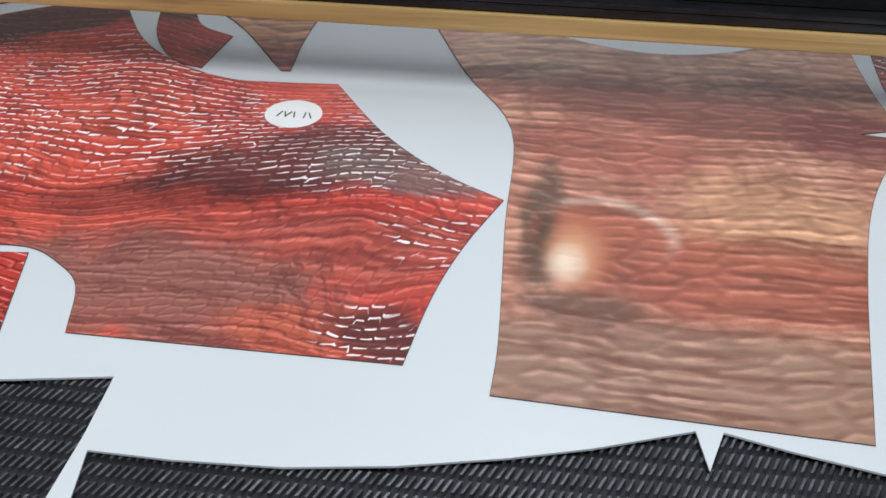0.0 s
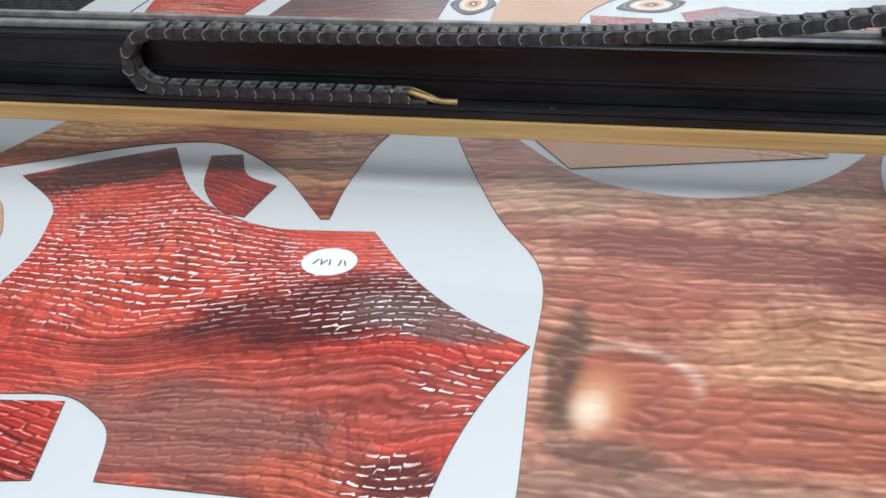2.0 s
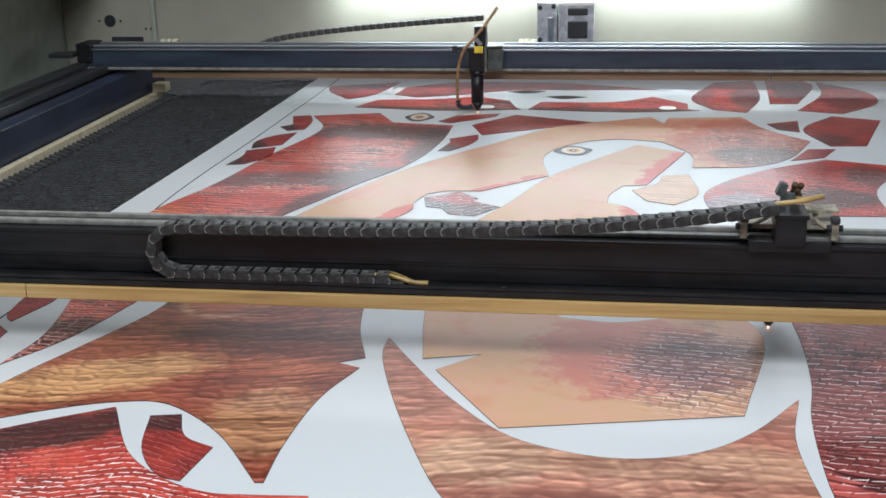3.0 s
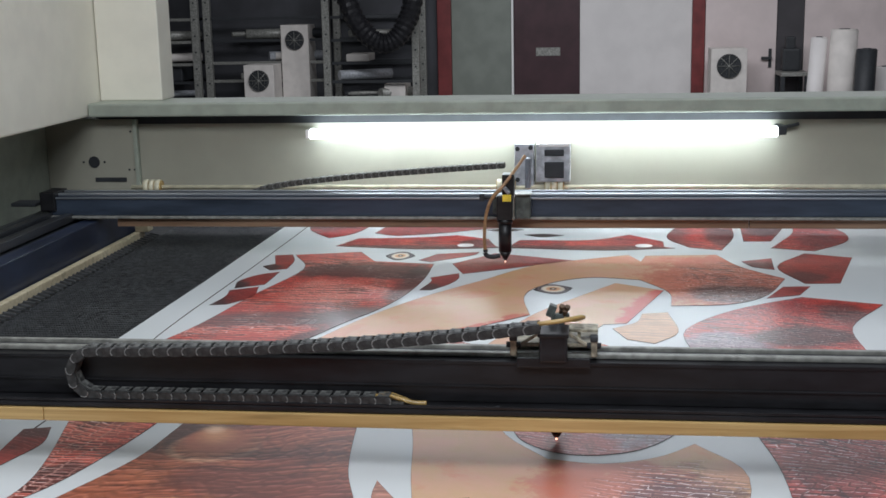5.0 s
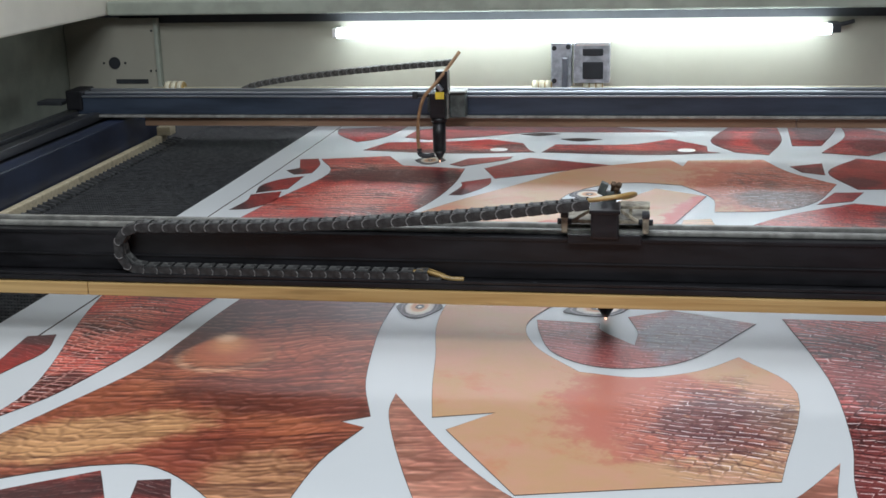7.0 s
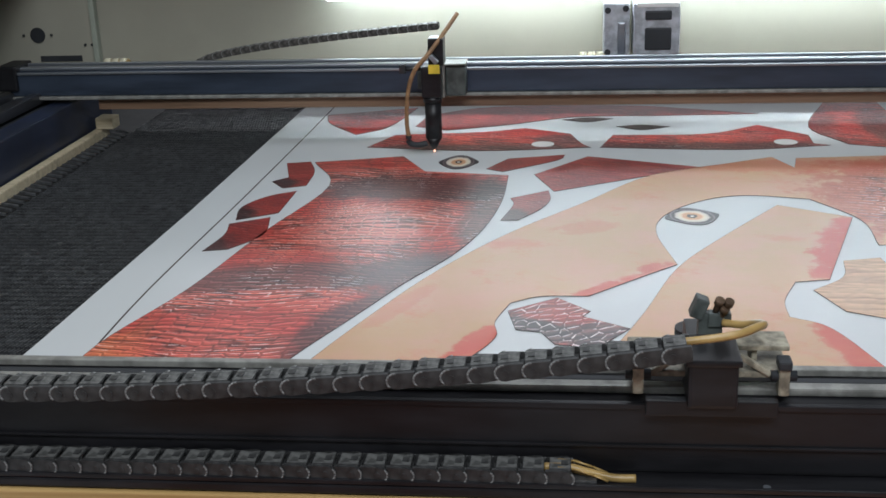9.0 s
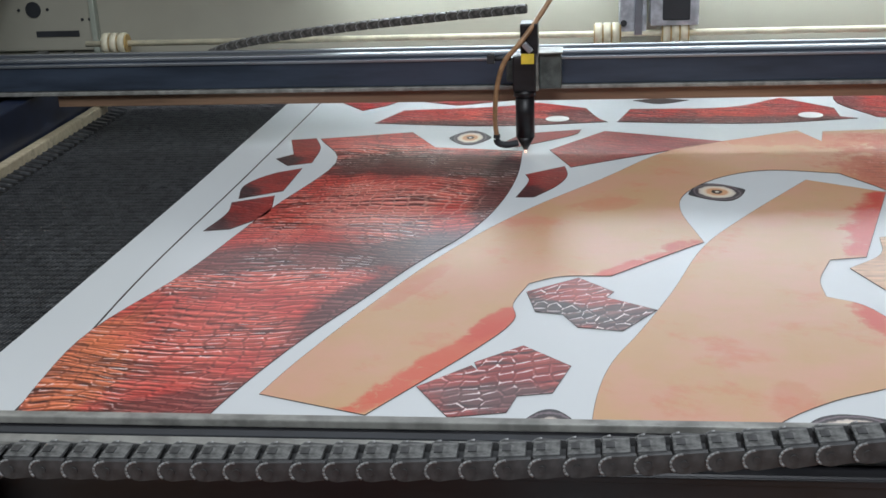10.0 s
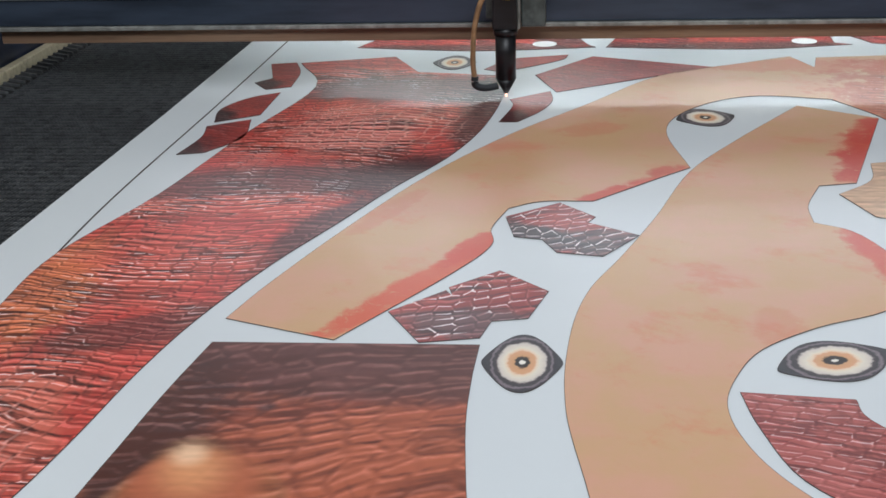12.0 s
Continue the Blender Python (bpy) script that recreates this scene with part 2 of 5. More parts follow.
M_IVORY = plain("ivory_powder_coat", (0.80, 0.77, 0.66), 0.42, 0, 0.04, 10)
M_RIM = plain("grey_green_coat", (0.33, 0.36, 0.30), 0.45, 0, 0.1, 20)
# near-black for dark parts, and for shade painted in holes and below the rim
M_DARK = plain("dark_parts_and_shade", (0.025, 0.028, 0.032), 0.6)
M_NAVY = plain("navy_side_panel", (0.017, 0.026, 0.055), 0.4, 0, 0.35, 12)
M_MESH = plain("dark_oily_bed", (0.008, 0.009, 0.011), 0.6, 0, 0.3, 60)
M_WIRE = plain("worn_wire_belt", (0.115, 0.12, 0.125), 0.36, 0.45, 0.3, 90)
M_HOSE = plain("tan_air_hose", (0.34, 0.20, 0.10), 0.35, 0, 0.2, 60)
M_KNOB = plain("dark_brass", (0.13, 0.085, 0.055), 0.4, 0.5, 0.3, 80)
M_GREENISH = plain("grey_green_cast_block", (0.085, 0.10, 0.095), 0.45, 0.1, 0.3, 60)
M_YELLOW = plain("yellow_sticker", (0.75, 0.55, 0.05), 0.5)
M_BRASS = plain("amber_tube", (0.42, 0.28, 0.10), 0.3, 0, 0.2, 40)
M_BONE = plain("pale_plastic_collar", (0.66, 0.62, 0.46), 0.45)
M_MOTOR = plain("grey_cast_housing", (0.45, 0.47, 0.50), 0.4, 0.1, 0.2, 60)
M_WHITE = plain("white_paint", (0.74, 0.71, 0.69), 0.55, 0, 0.05, 4)
M_ROOM = plain("dull_grey_wall_paint", (0.27, 0.27, 0.285), 0.7, 0, 0.1, 2)
M_PINK = plain("pale_pink_door", (0.72, 0.62, 0.60), 0.5, 0, 0.05, 4)
M_MAROON = plain("dark_maroon_door", (0.055, 0.022, 0.028), 0.45, 0, 0.2, 6)
M_FRAME = plain("red_door_frame", (0.20, 0.035, 0.035), 0.45, 0, 0.2, 8)
M_SAGE = plain("grey_green_panel", (0.20, 0.22, 0.19), 0.5, 0, 0.08, 5)
M_FLOOR = plain("grey_workshop_floor", (0.16, 0.16, 0.16), 0.45, 0, 0.2, 3)
M_PAPER = plain("paper_roll", (0.66, 0.62, 0.58), 0.7, 0, 0.08, 8)
M_LABEL = plain("white_sticker", (0.82, 0.82, 0.80), 0.5, 0, 0.02)


def glow(name, colour, strength):
    k = Nodes(name)
    k.b.inputs["Emission Color"].default_value = (*colour, 1)
    k.b.inputs["Emission Strength"].default_value = strength
    return k.colour((0.9, 0.9, 0.9))


M_TUBE = glow("lit_lamp_tube", (0.80, 0.91, 1.0), 18.5)
M_SPARK = glow("laser_spark", (1.0, 0.45, 0.3), 2.5)


# ---------- mesh helpers ----------
def mesh_of(name, bm, mats):
    me = bpy.data.meshes.new(name)
    bm.to_mesh(me)
    bm.free()
    for m in (mats if isinstance(mats, (list, tuple)) else [mats]):
        me.materials.append(m)
    return me


def part(name, bm, material, parent=None, label="", m=None):
    ob = new(name, mesh_of(name, bm, material))
    if parent is not None:
        ob.parent = parent
    if m is not None:
        ob.matrix_basis = m
    if label:
        ob["label"] = label
    return ob


def empty(name, m=None):
    ob = new(name)
    ob.empty_display_size = 0.05
    if m is not None:
        ob.matrix_basis = m
    return ob


def box(bm, x0, y0, z0, x1, y1, z1, bevel=0.0, m=None, mat=0):
    r = bmesh.ops.create_cube(bm, size=1)
    vs = r["verts"]
    bmesh.ops.scale(bm, vec=(x1 - x0, y1 - y0, z1 - z0), verts=vs)
    bmesh.ops.translate(bm, vec=((x0 + x1) / 2, (y0 + y1) / 2, (z0 + z1) / 2), verts=vs)
    fs = list({f for v in vs for f in v.link_faces})
    for f in fs:
        f.material_index = mat
    if bevel:
        es = list({e for v in vs for e in v.link_edges})
        b = bmesh.ops.bevel(bm, geom=es, offset=bevel, segments=2, affect="EDGES", profile=0.6)
        vs = list({v for f in b["faces"] for v in f.verts} | {v for v in vs if v.is_valid})
    if m is not None:
        bmesh.ops.transform(bm, matrix=m, verts=vs)
    return vs


def rod(bm, a, b, r, r2=None, n=14, mat=0):
    a, b = Vector(a), Vector(b)
    d = b - a
    m = Matrix.Translation((a + b) / 2) @ d.to_track_quat("Z", "Y").to_matrix().to_4x4()
    res = bmesh.ops.create_cone(bm, cap_ends=True, segments=n, radius1=r, radius2=r if r2 is None else r2, depth=d.length, matrix=m)
    for f in {f for v in res["verts"] for f in v.link_faces}:
        f.material_index = mat
        f.smooth = len(f.verts) == 4
    return res["verts"]


def tube(bm, pts, r, n=8, steps=6):
    """A round hose along smooth points."""
    ps = smooth_line([Vector(p) for p in pts], steps)
    rings = []
    for i, p in enumerate(ps):
        d = (ps[min(i + 1, len(ps) - 1)] - ps[max(i - 1, 0)]).normalized()
        q = d.to_track_quat("Z", "Y")
        rings.append([bm.verts.new(p + q @ Vector((r * math.cos(a), r * math.sin(a), 0))) for a in [2 * math.pi * j / n for j in range(n)]])
    for s, t in zip(rings, rings[1:]):
        for j in range(n):
            f = bm.faces.new((s[j], s[(j + 1) % n], t[(j + 1) % n], t[j]))
            f.smooth = True
    bm.faces.new(rings[0][::-1])
    bm.faces.new(rings[-1])


def smooth_line(ps, steps):
    out = []
    for i in range(len(ps) - 1):
        a, b, c, d = ps[max(i - 1, 0)], ps[i], ps[i + 1], ps[min(i + 2, len(ps) - 1)]
        for j in range(steps):
            t = j / steps
            out.append(0.5 * (2 * b + (c - a) * t + (2 * a - 5 * b + 4 * c - d) * t * t + (3 * b - a - 3 * c + d) * t ** 3))
    out.append(ps[-1])
    return out


def outline(pts, sharp=42, steps=5):
    """A closed outline: gentle bends are rounded, strong corners stay sharp."""
    ps = [Vector((x, y)) for x, y in pts]
    n = len(ps)

    def corner(i):
        u, v = ps[i] - ps[i - 1], ps[(i + 1) % n] - ps[i]
        return u.length < 1e-6 or v.length < 1e-6 or abs(u.angle_signed(v, 0)) > radians(sharp)
    cs = [corner(i) for i in range(n)]
    out = []
    for i in range(n):
        b, c = ps[i], ps[(i + 1) % n]
        a = b - (c - b) if cs[i] else ps[i - 1]
        d = c + (c - b) if cs[(i + 1) % n] else ps[(i + 2) % n]
        if cs[i] and cs[(i + 1) % n]:
            out.append(b)
            continue
        for j in range(steps):
            t = j / steps
            out.append(0.5 * (2 * b + (c - a) * t + (2 * a - 5 * b + 4 * c - d) * t * t + (3 * b - a - 3 * c + d) * t ** 3))
    return out


def slab(pts, z0, z1, rim=0.0):
    """A flat sheet cut along an outline; material 1 is its cut edge."""
    bm = bmesh.new()
    vs = [bm.verts.new((p[0], p[1], z1)) for p in pts]
    f = bm.faces.new(vs)
    f.normal_update()
    if f.normal.z < 0:
        f.normal_flip()
    if rim:
        r = bmesh.ops.inset_region(bm, faces=[f], thickness=rim, use_even_offset=False, use_boundary=True)
        for g in r["faces"]:
            g.material_index = 1
    low = {}
    for e in [e for e in bm.edges if e.is_boundary]:
        for v in e.verts:
            if v not in low:
                low[v] = bm.verts.new((v.co.x, v.co.y, z0))
        a, b = e.verts
        g = bm.faces.new((a, b, low[b], low[a]))
        g.material_index = 1 if rim else 0
    bmesh.ops.triangulate(bm, faces=[f for f in bm.faces if len(f.verts) > 4])
    bmesh.ops.recalc_face_normals(bm, faces=bm.faces)
    return bm


def slabs_box(name, dims, material, label, category, kind="", bevel=0.003):
    bm = bmesh.new()
    box(bm, *dims, bevel=bevel)
    return tagged(part(name, bm, material), label, category, kind=kind)


# ---------- room ----------
slabs_box("floor", (-7, -4, -0.93, 7, 13.5, -0.88), M_FLOOR, "grey painted workshop floor", "floor", "structure", 0)
slabs_box("wall_back", (-7, 12.06, -0.88, 7, 12.2, 3.0), M_ROOM, "dull grey painted workshop wall", "wall", "structure", 0)
slabs_box("wall_left", (-7.1, -4, -0.88, -7, 12.2, 3.0), M_ROOM, "dull grey painted workshop wall", "wall", "structure", 0)
slabs_box("wall_right", (7, -4, -0.88, 7.1, 12.2, 3.0), M_ROOM, "dull grey painted workshop wall", "wall", "structure", 0)
slabs_box("wall_front", (-7, -4.1, -0.88, 7, -4, 3.0), M_ROOM, "dull grey painted workshop wall", "wall", "structure", 0)
slabs_box("ceiling", (-7, -4, 3.0, 7, 12.2, 3.1), M_ROOM, "dull grey workshop ceiling", "ceiling", "structure", 0)

# ---------- laser cutter: body of the machine ----------
WALL = 2.965
cutter = empty("laser_cutter")
tagged(cutter, "large cream flatbed laser cutting machine with an open bed", "laser cutter")


def body(name, dims, material, label="", bevel=0.003):
    bm = bmesh.new()
    box(bm, *dims, bevel=bevel)
    return part(name, bm, material, cutter, label)


body("bed", (-1.30, 0.02, -0.16, 1.45, 3.30, -0.006), M_MESH, "black oily bed under the belt")
body("base_cabinet", (-1.75, 0.0, -0.88, 1.75, 3.35, -0.165), M_CREAM, "cream base cabinet", 0.01)
rear = body("rear_wall", (-1.36, WALL, 0.055, 1.75, WALL + 0.02, 0.30), M_CREAM, "cream rear wall over the feed slot")
body("rear_rim", (-1.205, WALL - 0.075, 0.312, 1.75, WALL + 0.10, 0.348), M_RIM, "grey-green top rim", 0.005)
# added strip: the rim's shade on the wall as a dark colour
body("rim_shade_strip", (-1.205, WALL - 0.004, 0.286, 1.75, WALL + 0.02, 0.311), M_DARK, "dark strip standing for the shade under the rim", 0)
body("rear_column", (-1.207, WALL + 0.02, 0.348, -1.03, WALL + 0.12, 1.15), M_IVORY, "ivory rear corner column", 0.004)
body("side_cover", (-1.85, 0.55, 0.312, -1.209, WALL + 0.12, 1.15), M_IVORY, "ivory side cover", 0.006)
body("side_inner_wall", (-1.40, 0.2, 0.02, -1.362, WALL, 0.312), M_RIM, "grey-green inner side wall", 0)
body("corner_plate", (-1.36, WALL - 0.012, 0.10, -1.107, WALL - 0.002, 0.30), M_CREAM, "cream corner plate with a cable hole", 0.003)
body("corner_post", (-1.107, WALL - 0.02, 0.08, -1.095, WALL - 0.001, 0.30), M_RIM, "", 0.003)
body("side_panel", (-1.125, 0.2, -0.05, -1.081, WALL - 0.02, 0.082), M_NAVY, "navy blue side panel", 0.003)
body("edge_board", (-1.076, 0.2, -0.05, -1.058, 2.86, 0.012), M_BOARD, "cream wooden edge board", 0.003)
body("board_end_block", (-1.070, 2.82, 0.0125, -1.034, 2.86, 0.036), M_BOARD, "", 0.003)
body("right_panel", (1.30, 0.2, -0.05, 1.36, WALL - 0.02, 0.082), M_NAVY, "navy blue side panel", 0.003)
body("right_inner_wall", (1.60, 0.2, 0.02, 1.64, WALL, 0.312), M_RIM, "grey-green inner side wall", 0)
for i, (x, w, z) in enumerate(((-1.150, 0.010, 0.102), (-1.178, 0.008, 0.096), (-1.205, 0.012, 0.104), (-1.245, 0.010, 0.098))):
    body("guide_rail", (x - w, 0.2, z - 0.02, x + w, 2.93, z), M_RAIL, "", 0.002)
body("rail_bed", (-1.30, 0.2, 0.05, -1.126, 2.93, 0.076), M_DARK, "", 0)
bm = bmesh.new()
rod(bm, (-1.225, WALL - 0.014, 0.183), (-1.225, WALL - 0.004, 0.183), 0.016, n=20)
part("cable_hole", bm, M_DARK, cutter, "round black cable hole")
body("slot", (-1.225, WALL - 0.0135, 0.128, -1.135, WALL - 0.0115, 0.140), M_DARK, "black slot in the corner plate", 0.0005)
for dx, dz in ((0.11, 0.12), (0.125, 0.12), (0.10, -0.03), (0.115, -0.03), (-0.03, 0.0), (0.03, 0.0)):
    bm = bmesh.new()
    rod(bm, (-1.225 + dx, WALL - 0.0145, 0.183 + dz * 0.7), (-1.225 + dx, WALL - 0.0125, 0.183 + dz * 0.7), 0.003, n=8)
    part("screw", bm, M_DARK, cutter)
bm = bmesh.new()
rod(bm, (-1.10, WALL - 0.07, 0.122), (1.6, WALL - 0.07, 0.122), 0.006, n=12)
part("drive_shaft", bm, M_BONE, cutter, "pale drive shaft along the rear wall")
for x in (-1.04, -0.085, 0.04):
    bm = bmesh.new()
    for j in range(3):
        rod(bm, (x - 0.022 + j * 0.016, WALL - 0.07, 0.122), (x - 0.009 + j * 0.016, WALL - 0.07, 0.122), 0.021, n=18)
    rod(bm, (x - 0.024, WALL - 0.07, 0.122), (x + 0.026, WALL - 0.07, 0.122), 0.018, n=18, mat=1)
    part("shaft_coupling", bm, [M_BONE, M_BRASS], cutter, "ribbed pale shaft coupling")
# drive motor on the rear wall
motor = body("motor_bracket", (-0.062, WALL - 0.075, 0.125, -0.012, WALL - 0.02, 0.236), M_MOTOR, "cast grey motor bracket", 0.004)
for x0, x1, y, z0, z1, m in ((-0.006, 0.082, 0.09, 0.138, 0.236, M_MOTOR), (0.016, 0.066, 0.094, 0.148, 0.19, M_DARK), (0.016, 0.066, 0.094, 0.205, 0.222, M_DARK),
                             (-0.035, -0.02, 0.084, 0.12, 0.20, M_STEEL), (0.0, 0.08, 0.0915, 0.228, 0.238, M_LABEL)):
    bm = bmesh.new()
    box(bm, x0, WALL - y, z0, x1, WALL - 0.02, z1, bevel=0.003)
    part("motor_housing", bm, m, motor)
for x, z in ((-0.054, 0.222), (-0.054, 0.142), (-0.02, 0.225)):
    bm = bmesh.new()
    rod(bm, (x, WALL - 0.079, z), (x, WALL - 0.074, z), 0.006, n=10)
    part("bolt", bm, M_DARK, motor)

# lamp tube under the rim
lamp = empty("tube_lamp")
tagged(lamp, "lit white fluorescent tube under the rear rim", "lamp")
bm = bmesh.new()
rod(bm, (-0.60, WALL - 0.064, 0.262), (0.60, WALL - 0.064, 0.262), 0.0125, n=20)
part("tube", bm, M_TUBE, lamp)
bm = bmesh.new()
box(bm, 0.601, WALL - 0.075, 0.254, 0.622, WALL - 0.006, 0.276, 0.002)
tube(bm, [(0.62, WALL - 0.02, 0.268), (0.64, WALL - 0.02, 0.271), (0.66, WALL - 0.015, 0.276)], 0.005)
part("cable_end", bm, M_DARK, lamp, "black cable end")
bm = bmesh.new()
box(bm, -0.612, WALL - 0.075, 0.252, -0.601, WALL - 0.006, 0.274, 0.002)
part("end_cap", bm, M_WHITE, lamp)

# ---------- conveyor belt of wire links ----------
def wire_belt():
    vs, fs = [], []
    rng = random.Random(3)

    def link(x, y):
        i = len(vs)
        w, l, h = 0.0009, 0.0050, 0.0034
        sx = 0.0020
        for dx, dy, z in ((-w - sx, -l, 0), (w - sx, -l, 0), (w + sx, l, 0), (-w + sx, l, 0)):
            vs.append((x + dx, y + dy, -0.006))
        for dx, dy in ((-w - sx, -l), (w - sx, -l), (w + sx, l), (-w + sx, l)):
            vs.append((x + dx, y + dy, -0.006 + h + rng.uniform(-0.0002, 0.0002)))
        fs.extend([(i + 4, i + 5, i + 6, i + 7), (i, i + 1, i + 5, i + 4), (i + 1, i + 2, i + 6, i + 5), (i + 2, i + 3, i + 7, i + 6), (i + 3, i, i + 4, i + 7)])
    for x0, x1, y0, y1 in ((-1.012, -0.60, 0.05, 3.1), (-0.60, 0.62, 0.05, 0.42)):
        y, row = y0, 0
        while y < y1:
            x = x0 + (row % 2) * 0.003
            while x < x1:
                link(x + rng.uniform(-0.0003, 0.0003), y)
                x += 0.0054
            y += 0.0150
            row += 1
    # wire ends bent up along the belt's edge
    y = 0.1
    while y < 2.85:
        i = len(vs)
        for dx, dy, z in ((-0.012, 0.0, 0.006), (-0.012, 0.005, 0.006), (0.012, 0.010, 0.0005), (0.012, 0.005, 0.0005)):
            vs.append((-1.028 + dx, y + dy, z))
            vs.append((-1.028 + dx, y + dy, z - 0.004))
        fs.extend([(i, i + 2, i + 4, i + 6), (i, i + 1, i + 3, i + 2), (i + 2, i + 3, i + 5, i + 4), (i + 4, i + 5, i + 7, i + 6), (i + 6, i + 7, i + 1, i)])
        y += 0.0225
    me = bpy.data.meshes.new("wire_belt")
    me.from_pydata(vs, [], fs)
    me.materials.append(M_WIRE)
    return tagged(new("wire_belt", me), "dark conveyor belt of slanted wire links on the bed", "conveyor belt", kind="stuff")


wire_belt()

# ---------- the printed cloth ----------
SHEET = [(-0.688, 3.28), (-0.699, 3.02), (-0.718, 2.3), (-0.738, 1.794), (-0.752, 1.53), (-0.79, 0.80), (-0.80, 0.34), (-0.374, 0.352), (-0.269, 0.371), (-0.198, 0.384),
         (-0.197, 0.33), (-0.202, 0.20), (-0.182, 0.20), (-0.185, 0.279), (-0.190, 0.317), (-0.139, 0.316), (-0.071, 0.319), (-0.006, 0.329), (0.06, 0.345), (0.109, 0.36),
         (0.171, 0.384), (0.178, 0.35), (0.188, 0.385), (0.227, 0.374), (0.28, 0.362), (0.60, 0.33), (1.05, 0.33), (1.05, 3.28)]
sheet = tagged(part("cloth_sheet", slab([Vector(p) for p in SHEET], -0.0016, 0.0), M_CLOTH), "wide white printed cloth sheet spread over the belt", "cloth")
bm = bmesh.new()
tube(bm, [(-0.632, 3.2, 0), (-0.636, 2.976, 0), (-0.640, 2.784, 0), (-0.652, 2.35, 0), (-0.666, 1.946, 0), (-0.664, 1.633, 0), (-0.678, 1.3, 0), (-0.69, 0.9, 0)], 0.0011, 6, 6)
part("margin_line", bm, M_CUT, sheet, "thin dark printed margin line")


def piece(name, pts, material, label, z=0.0010, rim=0.0004, sharp=42):
    ob = part(name, slab(outline(pts, sharp), 0.0004, z, rim), [material, M_CUT])
    return tagged(ob, label, "cloth piece", "cut pieces on the sheet")


HL = "red scaly printed cloth piece with dark folds"
strip = skin("red_scale_print_long", (0.50, 0.04, 0.03), (0.70, 0.15, 0.10), [(-0.42, 2.20, 0.10, 0.12, 0, (0.72, 0.26, 0.21), 0.55), (-0.37, 2.43, 0.24, 0.085, 0, INK, 0.85), (-0.235, 2.28, 0.06, 0.26, 0, INK, 0.85), (-0.46, 2.01, 0.30, 0.06, 9, INK, 0.72),
             (-0.31, 2.02, 0.13, 0.09, 35, INK, 0.75), (-0.385, 1.84, 0.05, 0.16, -18, (0.06, 0.014, 0.016), 0.9), (-0.635, 1.68, 0.05, 0.15, 0, (0.66, 0.19, 0.06), 0.7), (-0.54, 1.77, 0.10, 0.09, 0, (0.60, 0.09, 0.06), 0.7), (-0.50, 1.60, 0.13, 0.04, 22, INK, 0.65), (-0.58, 1.42, 0.08, 0.1, 0, (0.60, 0.17, 0.11), 0.6), (-0.56, 1.20, 0.07, 0.06, 0, INK, 0.8), (-0.55, 2.53, 0.1, 0.06, 0, (0.5, 0.1, 0.08), 0.7)],
             -3, 0.0120, 76, 0.84, 0.75, (0.03, 0.004, 0.005), flow=0.14, pale=1.1, weave=0.35, bare=0.46, broad=9, soft=0.15, long=1.6, net=((-0.62, 1.28, 0.10, 0.26, 0), (-0.40, 2.24, 0.15, 0.13, 0)))
piece("printed_piece", [(-0.579, 2.6), (-0.523, 2.446), (-0.573, 2.194), (-0.614, 1.956), (-0.665, 1.772), (-0.668, 1.639), (-0.656, 1.52), (-0.637, 1.417), (-0.605, 1.279), (-0.591, 1.177), (-0.602, 1.085),
      (-0.553, 1.178), (-0.518, 1.31), (-0.501, 1.406), (-0.487, 1.516), (-0.466, 1.621), (-0.427, 1.748), (-0.379, 1.868), (-0.333, 1.985), (-0.282, 2.095), (-0.248, 2.215), (-0.229, 2.361), (-0.227, 2.508), (-0.373, 2.535), (-0.424, 2.64)], strip, "long red scaly printed cloth piece with dark folds")

arm = skin("peach_print_arch", PEACH, PEACH2, [(-0.272, 1.70, 0.18, 0.026, 58, (0.62, 0.11, 0.05), 1.0), (-0.225, 1.80, 0.07, 0.02, 62, (0.58, 0.07, 0.035), 0.9), (-0.075, 1.965, 0.12, 0.022, 42, (0.56, 0.07, 0.04), 0.95), (-0.005, 2.04, 0.04, 0.03, 42, (0.50, 0.06, 0.035), 0.9), (-0.33, 1.90, 0.10, 0.02, 66, BLUSH, 0.25), (-0.10, 2.22, 0.06, 0.035, 30, BLUSH, 0.3), (0.42, 2.36, 0.20, 0.30, 0, (0.50, 0.12, 0.07), 0.95),
           (0.44, 2.25, 0.12, 0.09, 0, INK, 0.85), (0.25, 2.56, 0.2, 0.05, 0, BLUSH, 0.45)], 8, 0.0135, 62, 0.95, 0.8, (0.06, 0.015, 0.015), broad=8, pale=0.8, bare=0.30, long=1.5, scaly=(0.43, 2.34, 0.16, 0.24, 0))
piece("printed_piece", [(-0.44, 1.622), (-0.417, 1.706), (-0.365, 1.86), (-0.297, 2.031), (-0.209, 2.194), (-0.103, 2.344), (0.008, 2.503), (0.147, 2.582), (0.224, 2.623), (0.251, 2.55), (0.264, 2.614), (0.43, 2.63), (0.472, 2.50), (0.552, 2.387),
      (0.492, 2.234), (0.411, 2.159), (0.295, 2.142), (0.296, 2.257), (0.242, 2.364), (0.146, 2.384), (0.074, 2.351), (0.017, 2.277), (0.0, 2.193), (0.019, 2.059), (-0.018, 2.023), (-0.099, 1.94), (-0.157, 1.938), (-0.194, 1.915), (-0.209, 1.854), (-0.206, 1.806), (-0.24, 1.732), (-0.331, 1.582)],
      arm, "arched peach skin-toned printed cloth piece with red blush")

